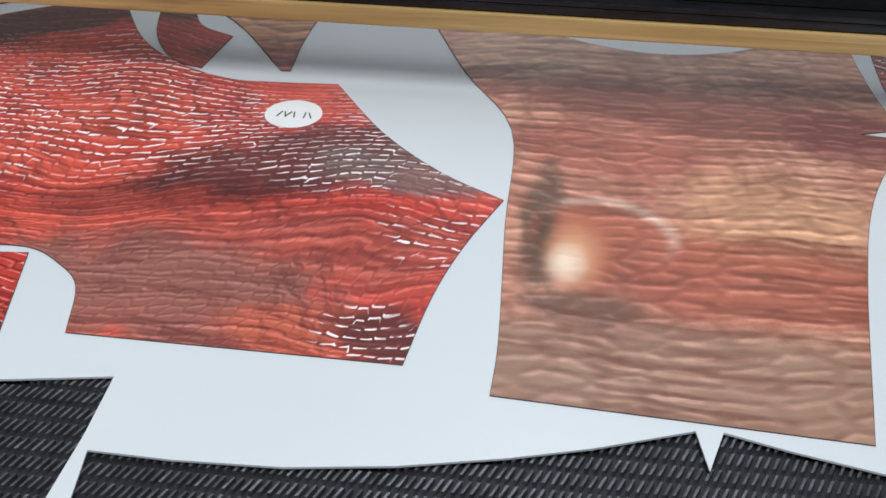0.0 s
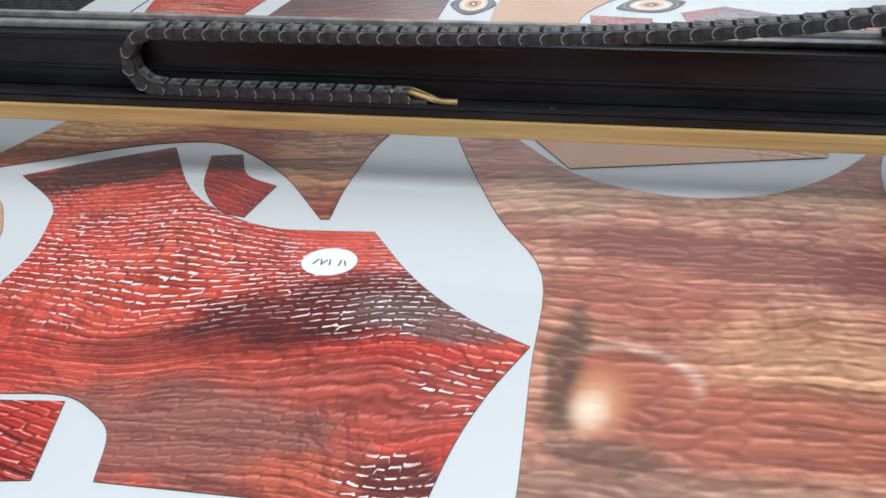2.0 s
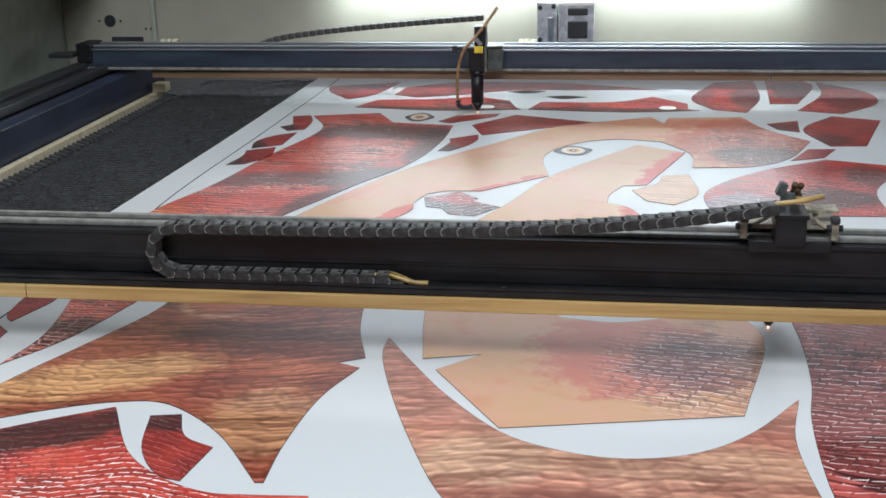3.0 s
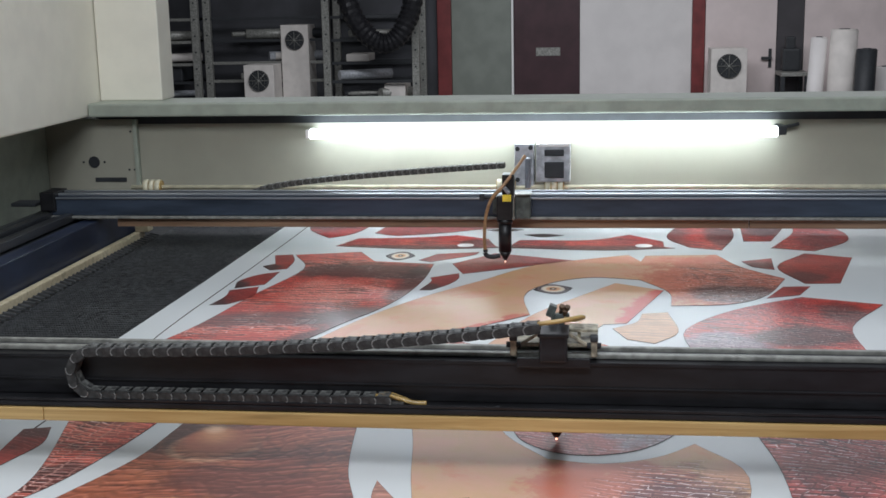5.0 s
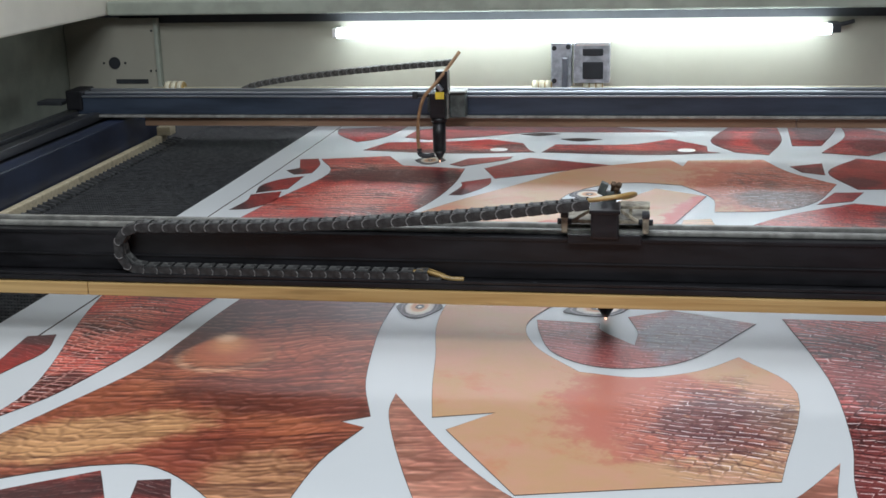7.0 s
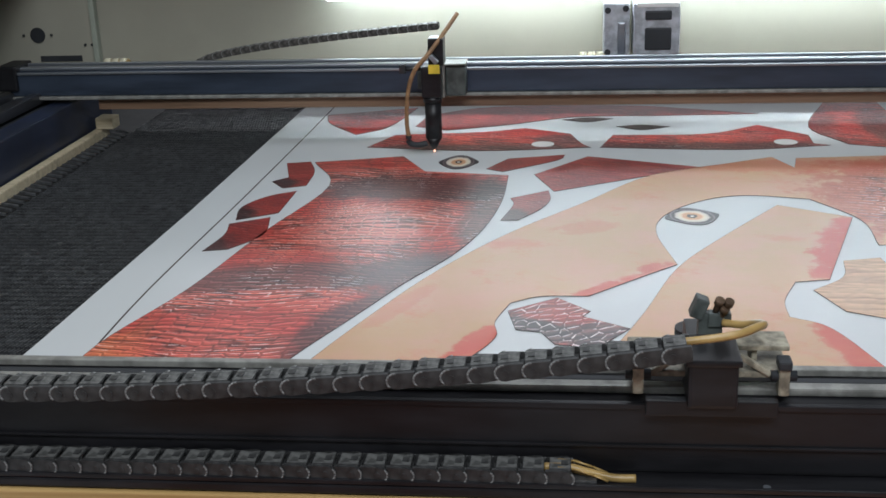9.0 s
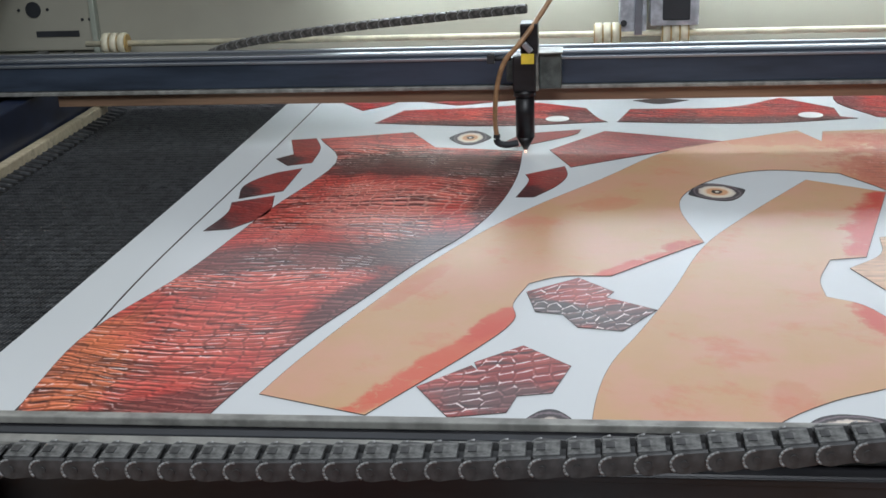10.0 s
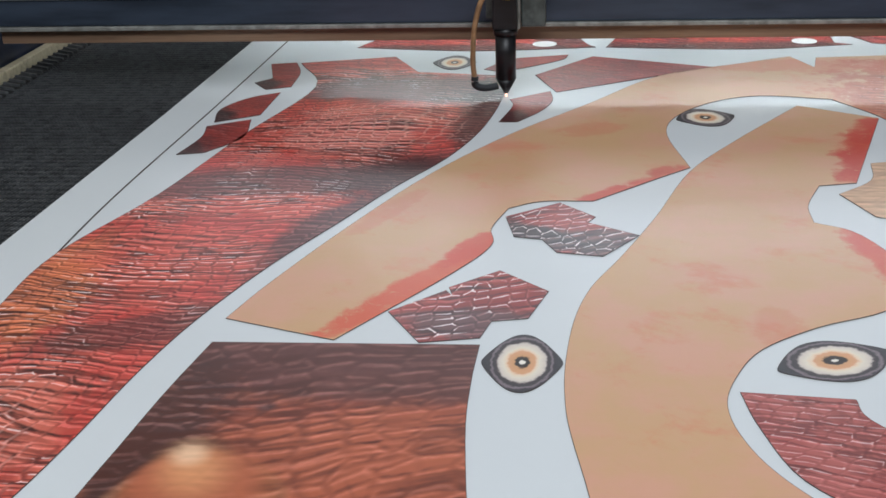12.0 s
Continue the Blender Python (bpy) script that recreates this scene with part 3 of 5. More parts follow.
bodym = skin("peach_print_body", PEACH, PEACH2, [(0.25, 2.13, 0.05, 0.19, -18, (0.54, 0.06, 0.04), 1.0), (0.19, 1.79, 0.035, 0.13, 10, (0.58, 0.08, 0.05), 0.95), (0.06, 1.62, 0.03, 0.05, 0, BLUSH, 0.2), (0.17, 1.20, 0.13, 0.16, 0, (0.55, 0.16, 0.12), 0.85),
              (0.25, 1.17, 0.10, 0.09, 20, (0.10, 0.05, 0.06), 0.75)], 8, 0.0135, 62, 0.85, 0.95, (0.10, 0.03, 0.035), broad=10, pale=0.7, bare=0.30, long=1.5, scaly=(0.245, 1.16, 0.13, 0.16, 0))
piece("printed_piece", [(0.189, 2.332), (0.287, 2.269), (0.204, 2.005), (0.16, 1.995), (0.137, 1.93), (0.134, 1.878), (0.176, 1.842), (0.215, 1.72), (0.159, 1.659), (0.095, 1.624), (0.04, 1.579), (0.012, 1.528), (0.0, 1.481), (0.007, 1.43),
      (0.03, 1.378), (0.08, 1.312), (0.153, 1.3), (0.226, 1.328), (0.28, 1.381), (0.339, 1.266), (0.295, 1.033), (0.031, 0.976), (-0.06, 1.124), (-0.01, 1.176), (-0.081, 1.156), (-0.096, 1.25), (-0.108, 1.35), (-0.121, 1.43), (-0.126, 1.476), (-0.127, 1.541), (-0.12, 1.628), (-0.104, 1.702), (-0.073, 1.779), (-0.032, 1.892), (0.017, 2.044), (0.085, 2.168)],
      bodym, "tall peach skin-toned printed cloth piece with a scaly end")

brow = skin("brown_brow_print", BROWN, BROWN2, [(-0.31, 1.54, 0.26, 0.075, 0, (0.10, 0.032, 0.03), 0.95), (-0.26, 1.50, 0.12, 0.03, 0, (0.15, 0.05, 0.04), 0.8), (-0.445, 1.42, 0.05, 0.13, -10, (0.05, 0.022, 0.022), 0.9), (-0.27, 1.39, 0.13, 0.085, 0, (0.44, 0.115, 0.055), 0.8),
             (-0.29, 1.20, 0.16, 0.06, -12, (0.17, 0.04, 0.025), 0.9), (-0.47, 1.06, 0.16, 0.06, 28, (0.64, 0.35, 0.15), 0.85), (-0.23, 0.96, 0.08, 0.1, 0, (0.56, 0.30, 0.14), 0.7),
             (-0.392, 1.468, 0.017, 0.012, 20, (0.035, 0.018, 0.02), -0.8), (-0.362, 1.462, 0.014, 0.011, 20, (0.035, 0.018, 0.02), -0.8), (-0.372, 1.492, 0.015, 0.010, 20, (0.05, 0.02, 0.02), -0.7), (-0.340, 1.488, 0.017, 0.008, 10, (0.05, 0.02, 0.02), -0.7), (-0.28, 1.495, 0.03, 0.008, 0, (0.06, 0.025, 0.02), -0.6),
             (-0.412, 1.350, 0.058, 0.082, 0, (0.05, 0.018, 0.016), -0.85), (-0.385, 1.322, 0.072, 0.062, 15, (0.72, 0.42, 0.25), -0.8), (-0.383, 1.332, 0.072, 0.062, 15, (0.40, 0.12, 0.05), -1.0), (-0.388, 1.348, 0.055, 0.058, 20, (0.44, 0.12, 0.055), -0.9), (-0.395, 1.372, 0.0399, 0.058, 20, (0.70, 0.30, 0.13), -0.9), (-0.404, 1.392, 0.022, 0.026, 20, (0.90, 0.58, 0.36), -0.85)],
             -10, 0.0165, 80, 0.65, 0.0, (0.075, 0.018, 0.012), pale=0.45, soft=0.6, weave=0.5, flow=0.11, long=2.0, ragged=0.6, calm=(-0.39, 1.35, 0.055, 0.065, 15))
piece("printed_piece", [(-0.439, 1.574), (-0.201, 1.578), (-0.203, 1.509), (-0.200, 1.421), (-0.181, 1.26), (-0.152, 1.152), (-0.183, 1.134), (-0.153, 1.121), (-0.181, 1.031), (-0.191, 0.915), (-0.189, 0.832), (-0.198, 0.831), (-0.27, 0.933), (-0.35, 0.998), (-0.411, 0.998), (-0.475, 0.973), (-0.543, 0.934), (-0.62, 0.89),
      (-0.563, 1.057), (-0.53, 1.141), (-0.48, 1.27), (-0.465, 1.369), (-0.453, 1.479)], brow, "brown wrinkled printed cloth piece with an eye bulge")

flank = skin("red_flank_print", (0.50, 0.04, 0.03), (0.68, 0.11, 0.07), [(-0.15, 0.53, 0.2, 0.07, 10, (0.38, 0.09, 0.065), 0.7), (-0.13, 0.675, 0.17, 0.055, 22, INK, 0.82), (-0.05, 0.665, 0.09, 0.04, -10, GREY, 0.85), (-0.24, 0.60, 0.12, 0.03, 15, INK, 0.5), (-0.44, 0.92, 0.13, 0.045, 32, INK, 0.95), (-0.19, 0.475, 0.16, 0.075, -10, (0.25, 0.11, 0.085), 0.85),
              (-0.085, 0.445, 0.07, 0.035, 0, (0.62, 0.12, 0.06), 0.6), (-0.035, 0.452, 0.035, 0.035, 0, INK, 0.8)], -4, 0.0108, 66, 0.5, 1.0, (0.11, 0.02, 0.02), flow=0.17, soft=0.35, bare=0.38, weave=1.0, long=1.25, thick=0.06, pale=0.5, lit=((-0.36, 0.75, 0.30, 0.15, 12), (-0.12, 0.70, 0.16, 0.075, -12), (-0.005, 0.595, 0.06, 0.07, 0), (-0.04, 0.452, 0.045, 0.035, 0)))
piece("printed_piece", [(-0.407, 0.985), (-0.492, 0.932), (-0.545, 0.894), (-0.482, 0.835), (-0.462, 0.786), (-0.45, 0.724), (-0.452, 0.67), (-0.454, 0.619), (-0.365, 0.512), (-0.314, 0.516), (-0.281, 0.498), (-0.259, 0.473), (-0.246, 0.422), (-0.016, 0.420), (-0.007, 0.498), (0.008, 0.564), (0.031, 0.631), (-0.024, 0.667), (-0.082, 0.726), (-0.139, 0.811),
      (-0.196, 0.807), (-0.242, 0.808), (-0.297, 0.833), (-0.352, 0.884)], flank, "red and black scaly printed cloth piece with white glints")

cheek = skin("brown_cheek_print", (0.46, 0.17, 0.115), (0.60, 0.31, 0.205), [(0.22, 0.80, 0.24, 0.045, -8, (0.19, 0.06, 0.045), 0.8), (0.32, 0.77, 0.07, 0.05, 0, (0.18, 0.05, 0.05), 0.8), (0.10, 0.72, 0.10, 0.04, -15, (0.36, 0.10, 0.07), 0.7), (0.16, 0.425, 0.26, 0.075, 0, (0.30, 0.19, 0.13), 0.85),
              (0.064, 0.60, 0.02, 0.10, 0, (0.10, 0.085, 0.06), 0.9), (0.10, 0.50, 0.05, 0.02, 0, (0.12, 0.08, 0.06), 0.8), (0.02, 0.90, 0.08, 0.06, 0, (0.64, 0.42, 0.27), 0.7), (0.24, 0.64, 0.09, 0.07, 0, (0.66, 0.36, 0.19), 0.6), (0.2, 0.92, 0.2, 0.05, 0, (0.62, 0.40, 0.25), 0.5),
              (0.22, 0.545, 0.14, 0.06, 0, (0.36, 0.09, 0.055), 0.75), (0.112, 0.598, 0.062, 0.052, -22, (0.80, 0.58, 0.45), -0.75), (0.108, 0.588, 0.063, 0.053, -22, (0.40, 0.115, 0.07), -0.95), (0.066, 0.590, 0.017, 0.075, 0, (0.06, 0.055, 0.04), -0.9), (0.094, 0.572, 0.034, 0.064, 0, (0.50, 0.17, 0.085), -0.9), (0.088, 0.562, 0.030, 0.055, 0, (0.72, 0.38, 0.22), -0.8), (0.084, 0.552, 0.020, 0.034, 0, (0.95, 0.78, 0.6), -0.8)],
              -4, 0.0165, 80, 0.55, 0.0, (0.16, 0.055, 0.035), pale=0.45, soft=0.75, weave=0.7, long=2.2, ragged=0.6, calm=(0.09, 0.57, 0.03, 0.06, 0))
piece("printed_piece", [(-0.136, 1.222), (-0.131, 1.153), (-0.087, 1.01), (-0.027, 0.857), (0.027, 0.749), (0.035, 0.597), (0.043, 0.457), (0.043, 0.398), (0.278, 0.385), (0.300, 0.559), (0.322, 0.672), (0.363, 0.778), (0.328, 0.782), (0.363, 0.794), (0.348, 0.886), (0.343, 0.984), (0.359, 1.082), (0.3, 0.993), (0.239, 0.94), (0.166, 0.92), (0.097, 0.932), (0.033, 0.968), (-0.036, 1.053), (-0.089, 1.139)],
      cheek, "tan and brown wrinkled printed cloth piece with an eye bulge")

# the grey-blue zone at (0.37, 1.88) is lamp glare painted into the print
redscale = skin("red_scale_print", (0.38, 0.018, 0.016), (0.58, 0.06, 0.04), [(-0.30, 2.695, 0.28, 0.035, 0, INK, 0.75), (0.12, 2.70, 0.26, 0.035, 0, INK, 0.75), (0.34, 2.90, 0.05, 0.2, 0, INK, 0.6), (0.70, 2.80, 0.06, 0.1, 0, INK, 0.5), (-0.56, 2.98, 0.1, 0.06, 0, INK, 0.6), (0.47, 2.85, 0.05, 0.17, 0, INK, 0.8), (0.58, 2.95, 0.06, 0.14, 0, INK, 0.85), (0.37, 1.88, 0.09, 0.08, 0, (0.25, 0.23, 0.28), 0.8), (0.52, 1.93, 0.12, 0.07, 10, INK, 0.85), (0.62, 2.1, 0.05, 0.1, 0, INK, 0.7), (-0.14, 2.75, 0.05, 0.06, 0, INK, 0.7)], 12, 0.0115, 64, 0.9, 0.45, (0.03, 0.006, 0.008), weave=0.4, pale=0.8)
darkred = skin("dark_red_print", (0.25, 0.024, 0.02), (0.38, 0.042, 0.032), [(-0.622, 2.45, 0.045, 0.06, 0, INK, 0.97), (-0.645, 2.28, 0.045, 0.06, 0, INK, 0.97), (-0.645, 2.13, 0.05, 0.06, 0, INK, 0.97), (-0.21, 2.27, 0.03, 0.05, 0, INK, 0.9), (-0.335, 0.96, 0.05, 0.03, 0, INK, 0.85), (-0.66, 1.37, 0.05, 0.03, 0, INK, 0.85), (0.52, 2.52, 0.05, 0.04, 0, INK, 0.7), (0.60, 2.40, 0.05, 0.06, 0, INK, 0.75)], 20, 0.009, 60, 0.5, 0.12, broad=14)
hide = skin("red_hide_print", (0.42, 0.05, 0.045), (0.55, 0.12, 0.10), [(0.42, 1.05, 0.1, 0.2, 0, INK, 0.6), (0.46, 1.33, 0.1, 0.1, 0, (0.14, 0.05, 0.05), 0.6)], 12, 0.0125, 62, 1.0, 0.75, (0.04, 0.01, 0.012), pale=0.8, long=1.5, flow=0.12)
scale = skin("grey_scale_print", (0.24, 0.03, 0.03), (0.38, 0.06, 0.05), [(-0.17, 1.83, 0.09, 0.04, -20, (0.06, 0.055, 0.06), 0.95), (-0.08, 1.81, 0.05, 0.05, 0, (0.09, 0.06, 0.065), 0.8), (-0.20, 1.62, 0.09, 0.035, 0, (0.10, 0.07, 0.075), 0.8)], -24, 0.0155, 66, 0.7, 0.85, INK, thick=0.02, long=1.2, ragged=0.6, pale=0.9)
# the grey zone stands for glare on the gloss, put into the print's colour
gillm = skin("red_gill_print", (0.34, 0.06, 0.055), (0.46, 0.14, 0.12), [(0.23, 1.45, 0.09, 0.12, 0, (0.20, 0.19, 0.22), 0.95)], 10, 0.010, 62, 0.6, 0.4)
tan = skin("tan_print", (0.58, 0.33, 0.18), (0.64, 0.41, 0.25), [], 0, 0.018, 60, 0.2, soft=0.8, weave=0.3, pale=0.2)

piece("printed_piece", [(0.351, 1.536), (0.381, 1.32), (0.38, 1.144), (0.365, 1.027), (0.362, 0.887), (0.372, 0.798), (0.56, 0.78), (0.86, 1.0), (0.80, 1.535)], hide, "dark red wrinkled hide printed cloth piece")
piece("printed_piece", [(-0.359, 0.967), (-0.325, 0.974), (-0.303, 0.923), (-0.264, 0.9), (-0.274, 0.826), (-0.305, 0.839), (-0.34, 0.892)], darkred, "small red printed cloth fragment")
piece("printed_piece", [(-0.50, 0.49), (-0.309, 0.509), (-0.29, 0.417), (-0.45, 0.39)], redscale, "red printed cloth corner piece with white glints")
piece("printed_piece", [(-0.66, 0.855), (-0.555, 0.852), (-0.522, 0.81), (-0.493, 0.734), (-0.515, 0.64), (-0.66, 0.64)], tan, "rounded orange tan printed cloth piece")
piece("printed_piece", [(-0.196, 1.889), (-0.137, 1.934), (-0.097, 1.89), (-0.106, 1.873), (-0.052, 1.837), (-0.091, 1.779), (-0.138, 1.788), (-0.154, 1.823), (-0.184, 1.83)], scale, "small grey and red scaly printed fragment", sharp=25)
piece("printed_piece", [(-0.291, 1.642), (-0.242, 1.691), (-0.235, 1.679), (-0.24, 1.698), (-0.193, 1.74), (-0.144, 1.692), (-0.161, 1.632), (-0.194, 1.625), (-0.202, 1.591), (-0.255, 1.58)], scale, "small grey and red scaly printed fragment", sharp=25)
for pts in ([(-0.678, 1.26), (-0.689, 1.374), (-0.651, 1.385), (-0.635, 1.322), (-0.648, 1.265), (-0.658, 1.228)], [(-0.715, 1.19), (-0.667, 1.214), (-0.645, 1.193), (-0.648, 1.15), (-0.69, 1.09)],
            [(-0.629, 2.594), (-0.587, 2.604), (-0.566, 2.535), (-0.562, 2.447), (-0.599, 2.431), (-0.627, 2.472), (-0.604, 2.5)],
            [(-0.571, 2.414), (-0.613, 2.382), (-0.64, 2.321), (-0.631, 2.254), (-0.573, 2.291)],
            [(-0.58, 2.268), (-0.636, 2.235), (-0.629, 2.182), (-0.64, 2.107), (-0.605, 2.115), (-0.57, 2.181)],
            [(-0.158, 2.415), (-0.217, 2.37), (-0.211, 2.333), (-0.226, 2.254), (-0.2, 2.254), (-0.169, 2.309), (-0.154, 2.362)],
            [(-0.184, 2.512), (-0.093, 2.633), (0.097, 2.556), (-0.149, 2.409)],
            [(-0.268, 2.55), (-0.233, 2.62), (-0.133, 2.646), (-0.148, 2.606), (-0.238, 2.531)],
            [(0.48, 2.559), (0.552, 2.595), (0.542, 2.475), (0.497, 2.501)],
            [(0.552, 2.505), (0.635, 2.651), (0.736, 2.608), (0.66, 2.349), (0.586, 2.343)],
            [(0.49, 2.212), (0.537, 2.313), (0.593, 2.318), (0.559, 2.241)]):
    piece("printed_piece", pts, darkred, "small dark red printed cloth fragment")
for pts in ([(-0.502, 2.709), (-0.462, 2.807), (-0.298, 2.826), (-0.212, 2.857), (-0.124, 2.807), (-0.103, 2.729), (-0.087, 2.699), (-0.288, 2.678)],
            [(-0.07, 2.698), (-0.044, 2.795), (0.13, 2.799), (0.234, 2.871), (0.315, 2.784), (0.313, 2.719), (0.34, 2.705), (0.168, 2.676)],
            [(-0.632, 2.991), (-0.448, 3.056), (-0.484, 2.881), (-0.541, 2.81), (-0.611, 2.911)],
            [(0.327, 2.853), (0.398, 3.082), (0.503, 3.105), (0.496, 2.864), (0.448, 2.684), (0.373, 2.713)],
            [(0.535, 3.125), (0.624, 3.13), (0.646, 3.029), (0.579, 2.796), (0.512, 2.792)],
            [(0.663, 3.097), (0.766, 2.957), (0.765, 2.808), (0.665, 2.679), (0.568, 2.713), (0.649, 2.911)],
            [(0.56, 2.225), (0.707, 2.17), (0.615, 2.0), (0.607, 1.827), (0.313, 1.813), (0.31, 1.965), (0.413, 2.114)]):
    piece("printed_piece", pts, redscale, HL)
piece("printed_piece", [(-0.432, 2.879), (-0.416, 2.982), (-0.278, 3.06), (0.0, 3.06), (0.25, 2.97), (0.05, 2.96), (-0.113, 2.954), (-0.247, 2.888), (-0.366, 2.843)], darkred, "dark red printed cloth piece")
piece("printed_piece", [(0.177, 1.967), (0.222, 2.015), (0.235, 2.077), (0.285, 2.09), (0.296, 1.95), (0.25, 1.872), (0.202, 1.896)], tan, "tan printed cloth piece")
piece("printed_piece", [(0.313, 1.512), (0.227, 1.376), (0.16, 1.333), (0.094, 1.334), (0.042, 1.379), (0.02, 1.45), (0.012, 1.504), (0.1, 1.496), (0.105, 1.465), (0.148, 1.413), (0.152, 1.467), (0.139, 1.526), (0.20, 1.56)], gillm, "red scaly printed cloth piece with grey glare painted in")
for pts in ([(-0.141, 2.929), (-0.09, 2.948), (-0.04, 2.936), (-0.09, 2.907)], [(-0.036, 2.866), (0.014, 2.879), (0.067, 2.862), (0.011, 2.835)]):
    piece("printed_piece", pts, M_CUT, "narrow black printed cloth sliver", sharp=120)


# printed eyes
def eye(x, y, rx, ry, turn):
    k = Nodes("eye_print")
    m = k.n("ShaderNodeMapping", vector_type="TEXTURE")
    m.inputs["Location"].default_value = (x, y, 0)
    m.inputs["Rotation"].default_value = (0, 0, radians(turn))
    m.inputs["Scale"].default_value = (rx, ry, 1)
    k.l(k.n("ShaderNodeTexCoord").outputs["Object"], m.inputs[0])
    s = k.n("ShaderNodeVectorMath", operation="LENGTH")
    k.l(m.outputs[0], s.inputs[0])
    wob = k.math("ADD", s.outputs["Value"], k.math("MULTIPLY", k.math("SUBTRACT", k.noise(k.coords(), 110, 5, 0.7), 0.5), 0.24))
    r = k.n("ShaderNodeValToRGB")
    k.l(wob, r.inputs[0])
    e = r.color_ramp.elements
    e[0].position, e[0].color = 0.0, (0.85, 0.80, 0.7, 1)
    e[1].position, e[1].color = 1.0, (0.03, 0.03, 0.035, 1)
    for p, c in ((0.06, (0.85, 0.8, 0.7)), (0.09, (0.015, 0.012, 0.01)), (0.19, (0.02, 0.015, 0.012)), (0.23, (0.62, 0.32, 0.15)), (0.38, (0.66, 0.34, 0.18)), (0.44, (0.78, 0.60, 0.42)), (0.52, (0.74, 0.66, 0.54)), (0.66, (0.62, 0.54, 0.47)), (0.72, (0.05, 0.035, 0.04)), (0.80, (0.03, 0.028, 0.03)), (0.86, (0.22, 0.17, 0.19)), (0.91, (0.03, 0.025, 0.03))):
        q = e.new(p)
        q.color = (*c, 1)
    cloth_gloss(k)
    k.colour(r.outputs[0])
    t = radians(turn)
    pts = []
    for a in range(0, 360, 20):
        u = math.cos(radians(a))
        v = math.sin(radians(a)) * (1 - 0.6 * u * u)
        pts.append((x + 1.15 * rx * u * math.cos(t) - ry * v * math.sin(t), y + 1.15 * rx * u * math.sin(t) + ry * v * math.cos(t)))
    piece("printed_eye", pts, k.m, "printed cloth eye with amber iris and black rim", sharp=80)


eye(-0.320, 2.597, 0.031, 0.048, 0)
eye(0.057, 2.274, 0.036, 0.043, 15)
eye(-0.163, 1.547, 0.030, 0.052, 0)
eye(0.096, 1.561, 0.046, 0.036, 22)


# round white stickers with unreadable marks
def sticker(x, y, r, marks):
    bm = bmesh.new()
    rod(bm, (x, y, 0.0012), (x, y, 0.0018), r, n=36)
    ob = tagged(part("round_sticker", bm, M_LABEL), "round white paper sticker with scribbled marks" if marks else "small round white paper sticker", "sticker")
    for i in range(marks):
        bm = bmesh.new()
        cx = x - r * 0.45 + i * r * 0.16 + (r * 0.22 if i > 3 else 0)
        box(bm, cx - 0.0006, y - r * 0.28, 0.0018, cx + 0.0006, y + r * 0.12, 0.0022, m=Matrix.Translation((cx, y, 0)) @ pose(0, 0, 0, 0, 0, (-18, 12, -25, 8, 0, 20)[i]) @ Matrix.Translation((-cx, -y, 0)))
        part("mark", bm, M_CUT, ob)


sticker(-0.166, 0.747, 0.0255, 6)
sticker(-0.175, 2.723, 0.021, 0)
sticker(0.265, 2.729, 0.021, 0)

# ---------- gantries ----------
PITCH = 0.0205


def chain_link_mesh(materials):
    """One link: two side plates rounded at one end with a dusty rim and a pivot, dusty cross bars above, a floor below."""
    bm = bmesh.new()
    h = 0.0062
    rear = [(-0.0042 - 0.0072 * math.cos(a), h * math.sin(a)) for a in [math.pi / 2 - math.pi * i / 8 for i in range(9)]]
    plate = rear + [(0.0092, -h), (0.0098, -h * 0.4), (0.0098, h * 0.4), (0.0092, h)]
    for side in (-1, 1):
        y0, y1 = side * 0.0086, side * 0.0113
        inner = [bm.verts.new((x, y0, z)) for x, z in plate]
        outer = [bm.verts.new((x, y1 + (0.0009 * side if x < 0 else -0.0006 * side), z * (1.0 if x < 0 else 0.9))) for x, z in plate]
        bm.faces.new(inner)
        bm.faces.new(outer[::-1])
        for i in range(len(plate)):
            j = (i + 1) % len(plate)
            bm.faces.new((inner[i], outer[i], outer[j], inner[j]))
        rod(bm, (-0.0040, side * 0.0110, 0), (-0.0040, side * 0.0129, 0), 0.0023, n=10)
        for (x0, z0), (x1, z1) in zip(rear[:6], rear[1:7]):
            rod(bm, (x0, y1 + side * 0.0009, z0), (x1, y1 + side * 0.0009, z1), 0.0008, n=5, mat=2)
    for e in (-1, 1):
        box(bm, -0.0092, -0.0086, e * (h - 0.0005) - 0.0011, 0.0066, 0.0086, e * (h - 0.0005) + 0.0011, 0.0006, mat=1)
        box(bm, -0.0070, -0.0030, e * (h + 0.0008) - 0.0004, -0.0020, 0.0030, e * (h + 0.0008) + 0.0004)
    box(bm, -0.0095, -0.0084, -0.0012, 0.0090, 0.0084, 0.0012)
    bmesh.ops.recalc_face_normals(bm, faces=bm.faces)
    return mesh_of("link", bm, materials)


LINK = chain_link_mesh([M_CHAIN, M_BAR, M_DUST])
# far chain: paler copy of the link, haze painted in besides its dust
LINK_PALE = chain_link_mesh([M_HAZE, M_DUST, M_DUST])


def chain_path(xc, x_end, reach, z_low, z_high, z_tip, power):
    """The line of a drag chain, from its fixed lower end round the loop to the carriage at xc: points (x, z)."""
    r = (z_high - z_low) / 2
    xl = (xc + x_end - reach) / 2
    pts = [(x_end + (xl - x_end) * i / 40, z_low) for i in range(40)]
    for i in range(13):
        a = math.pi * i / 12
        pts.append((xl - r * math.sin(a), (z_low + z_high) / 2 - r * math.cos(a)))
    if power > 1:
        power += max(0.0, xc - xl - 0.58) * 10
    for i in range(1, 61):
        u = i / 60
        pts.append((xl + (xc - xl) * u, z_high + (z_tip - z_high) * u ** power))
    return pts


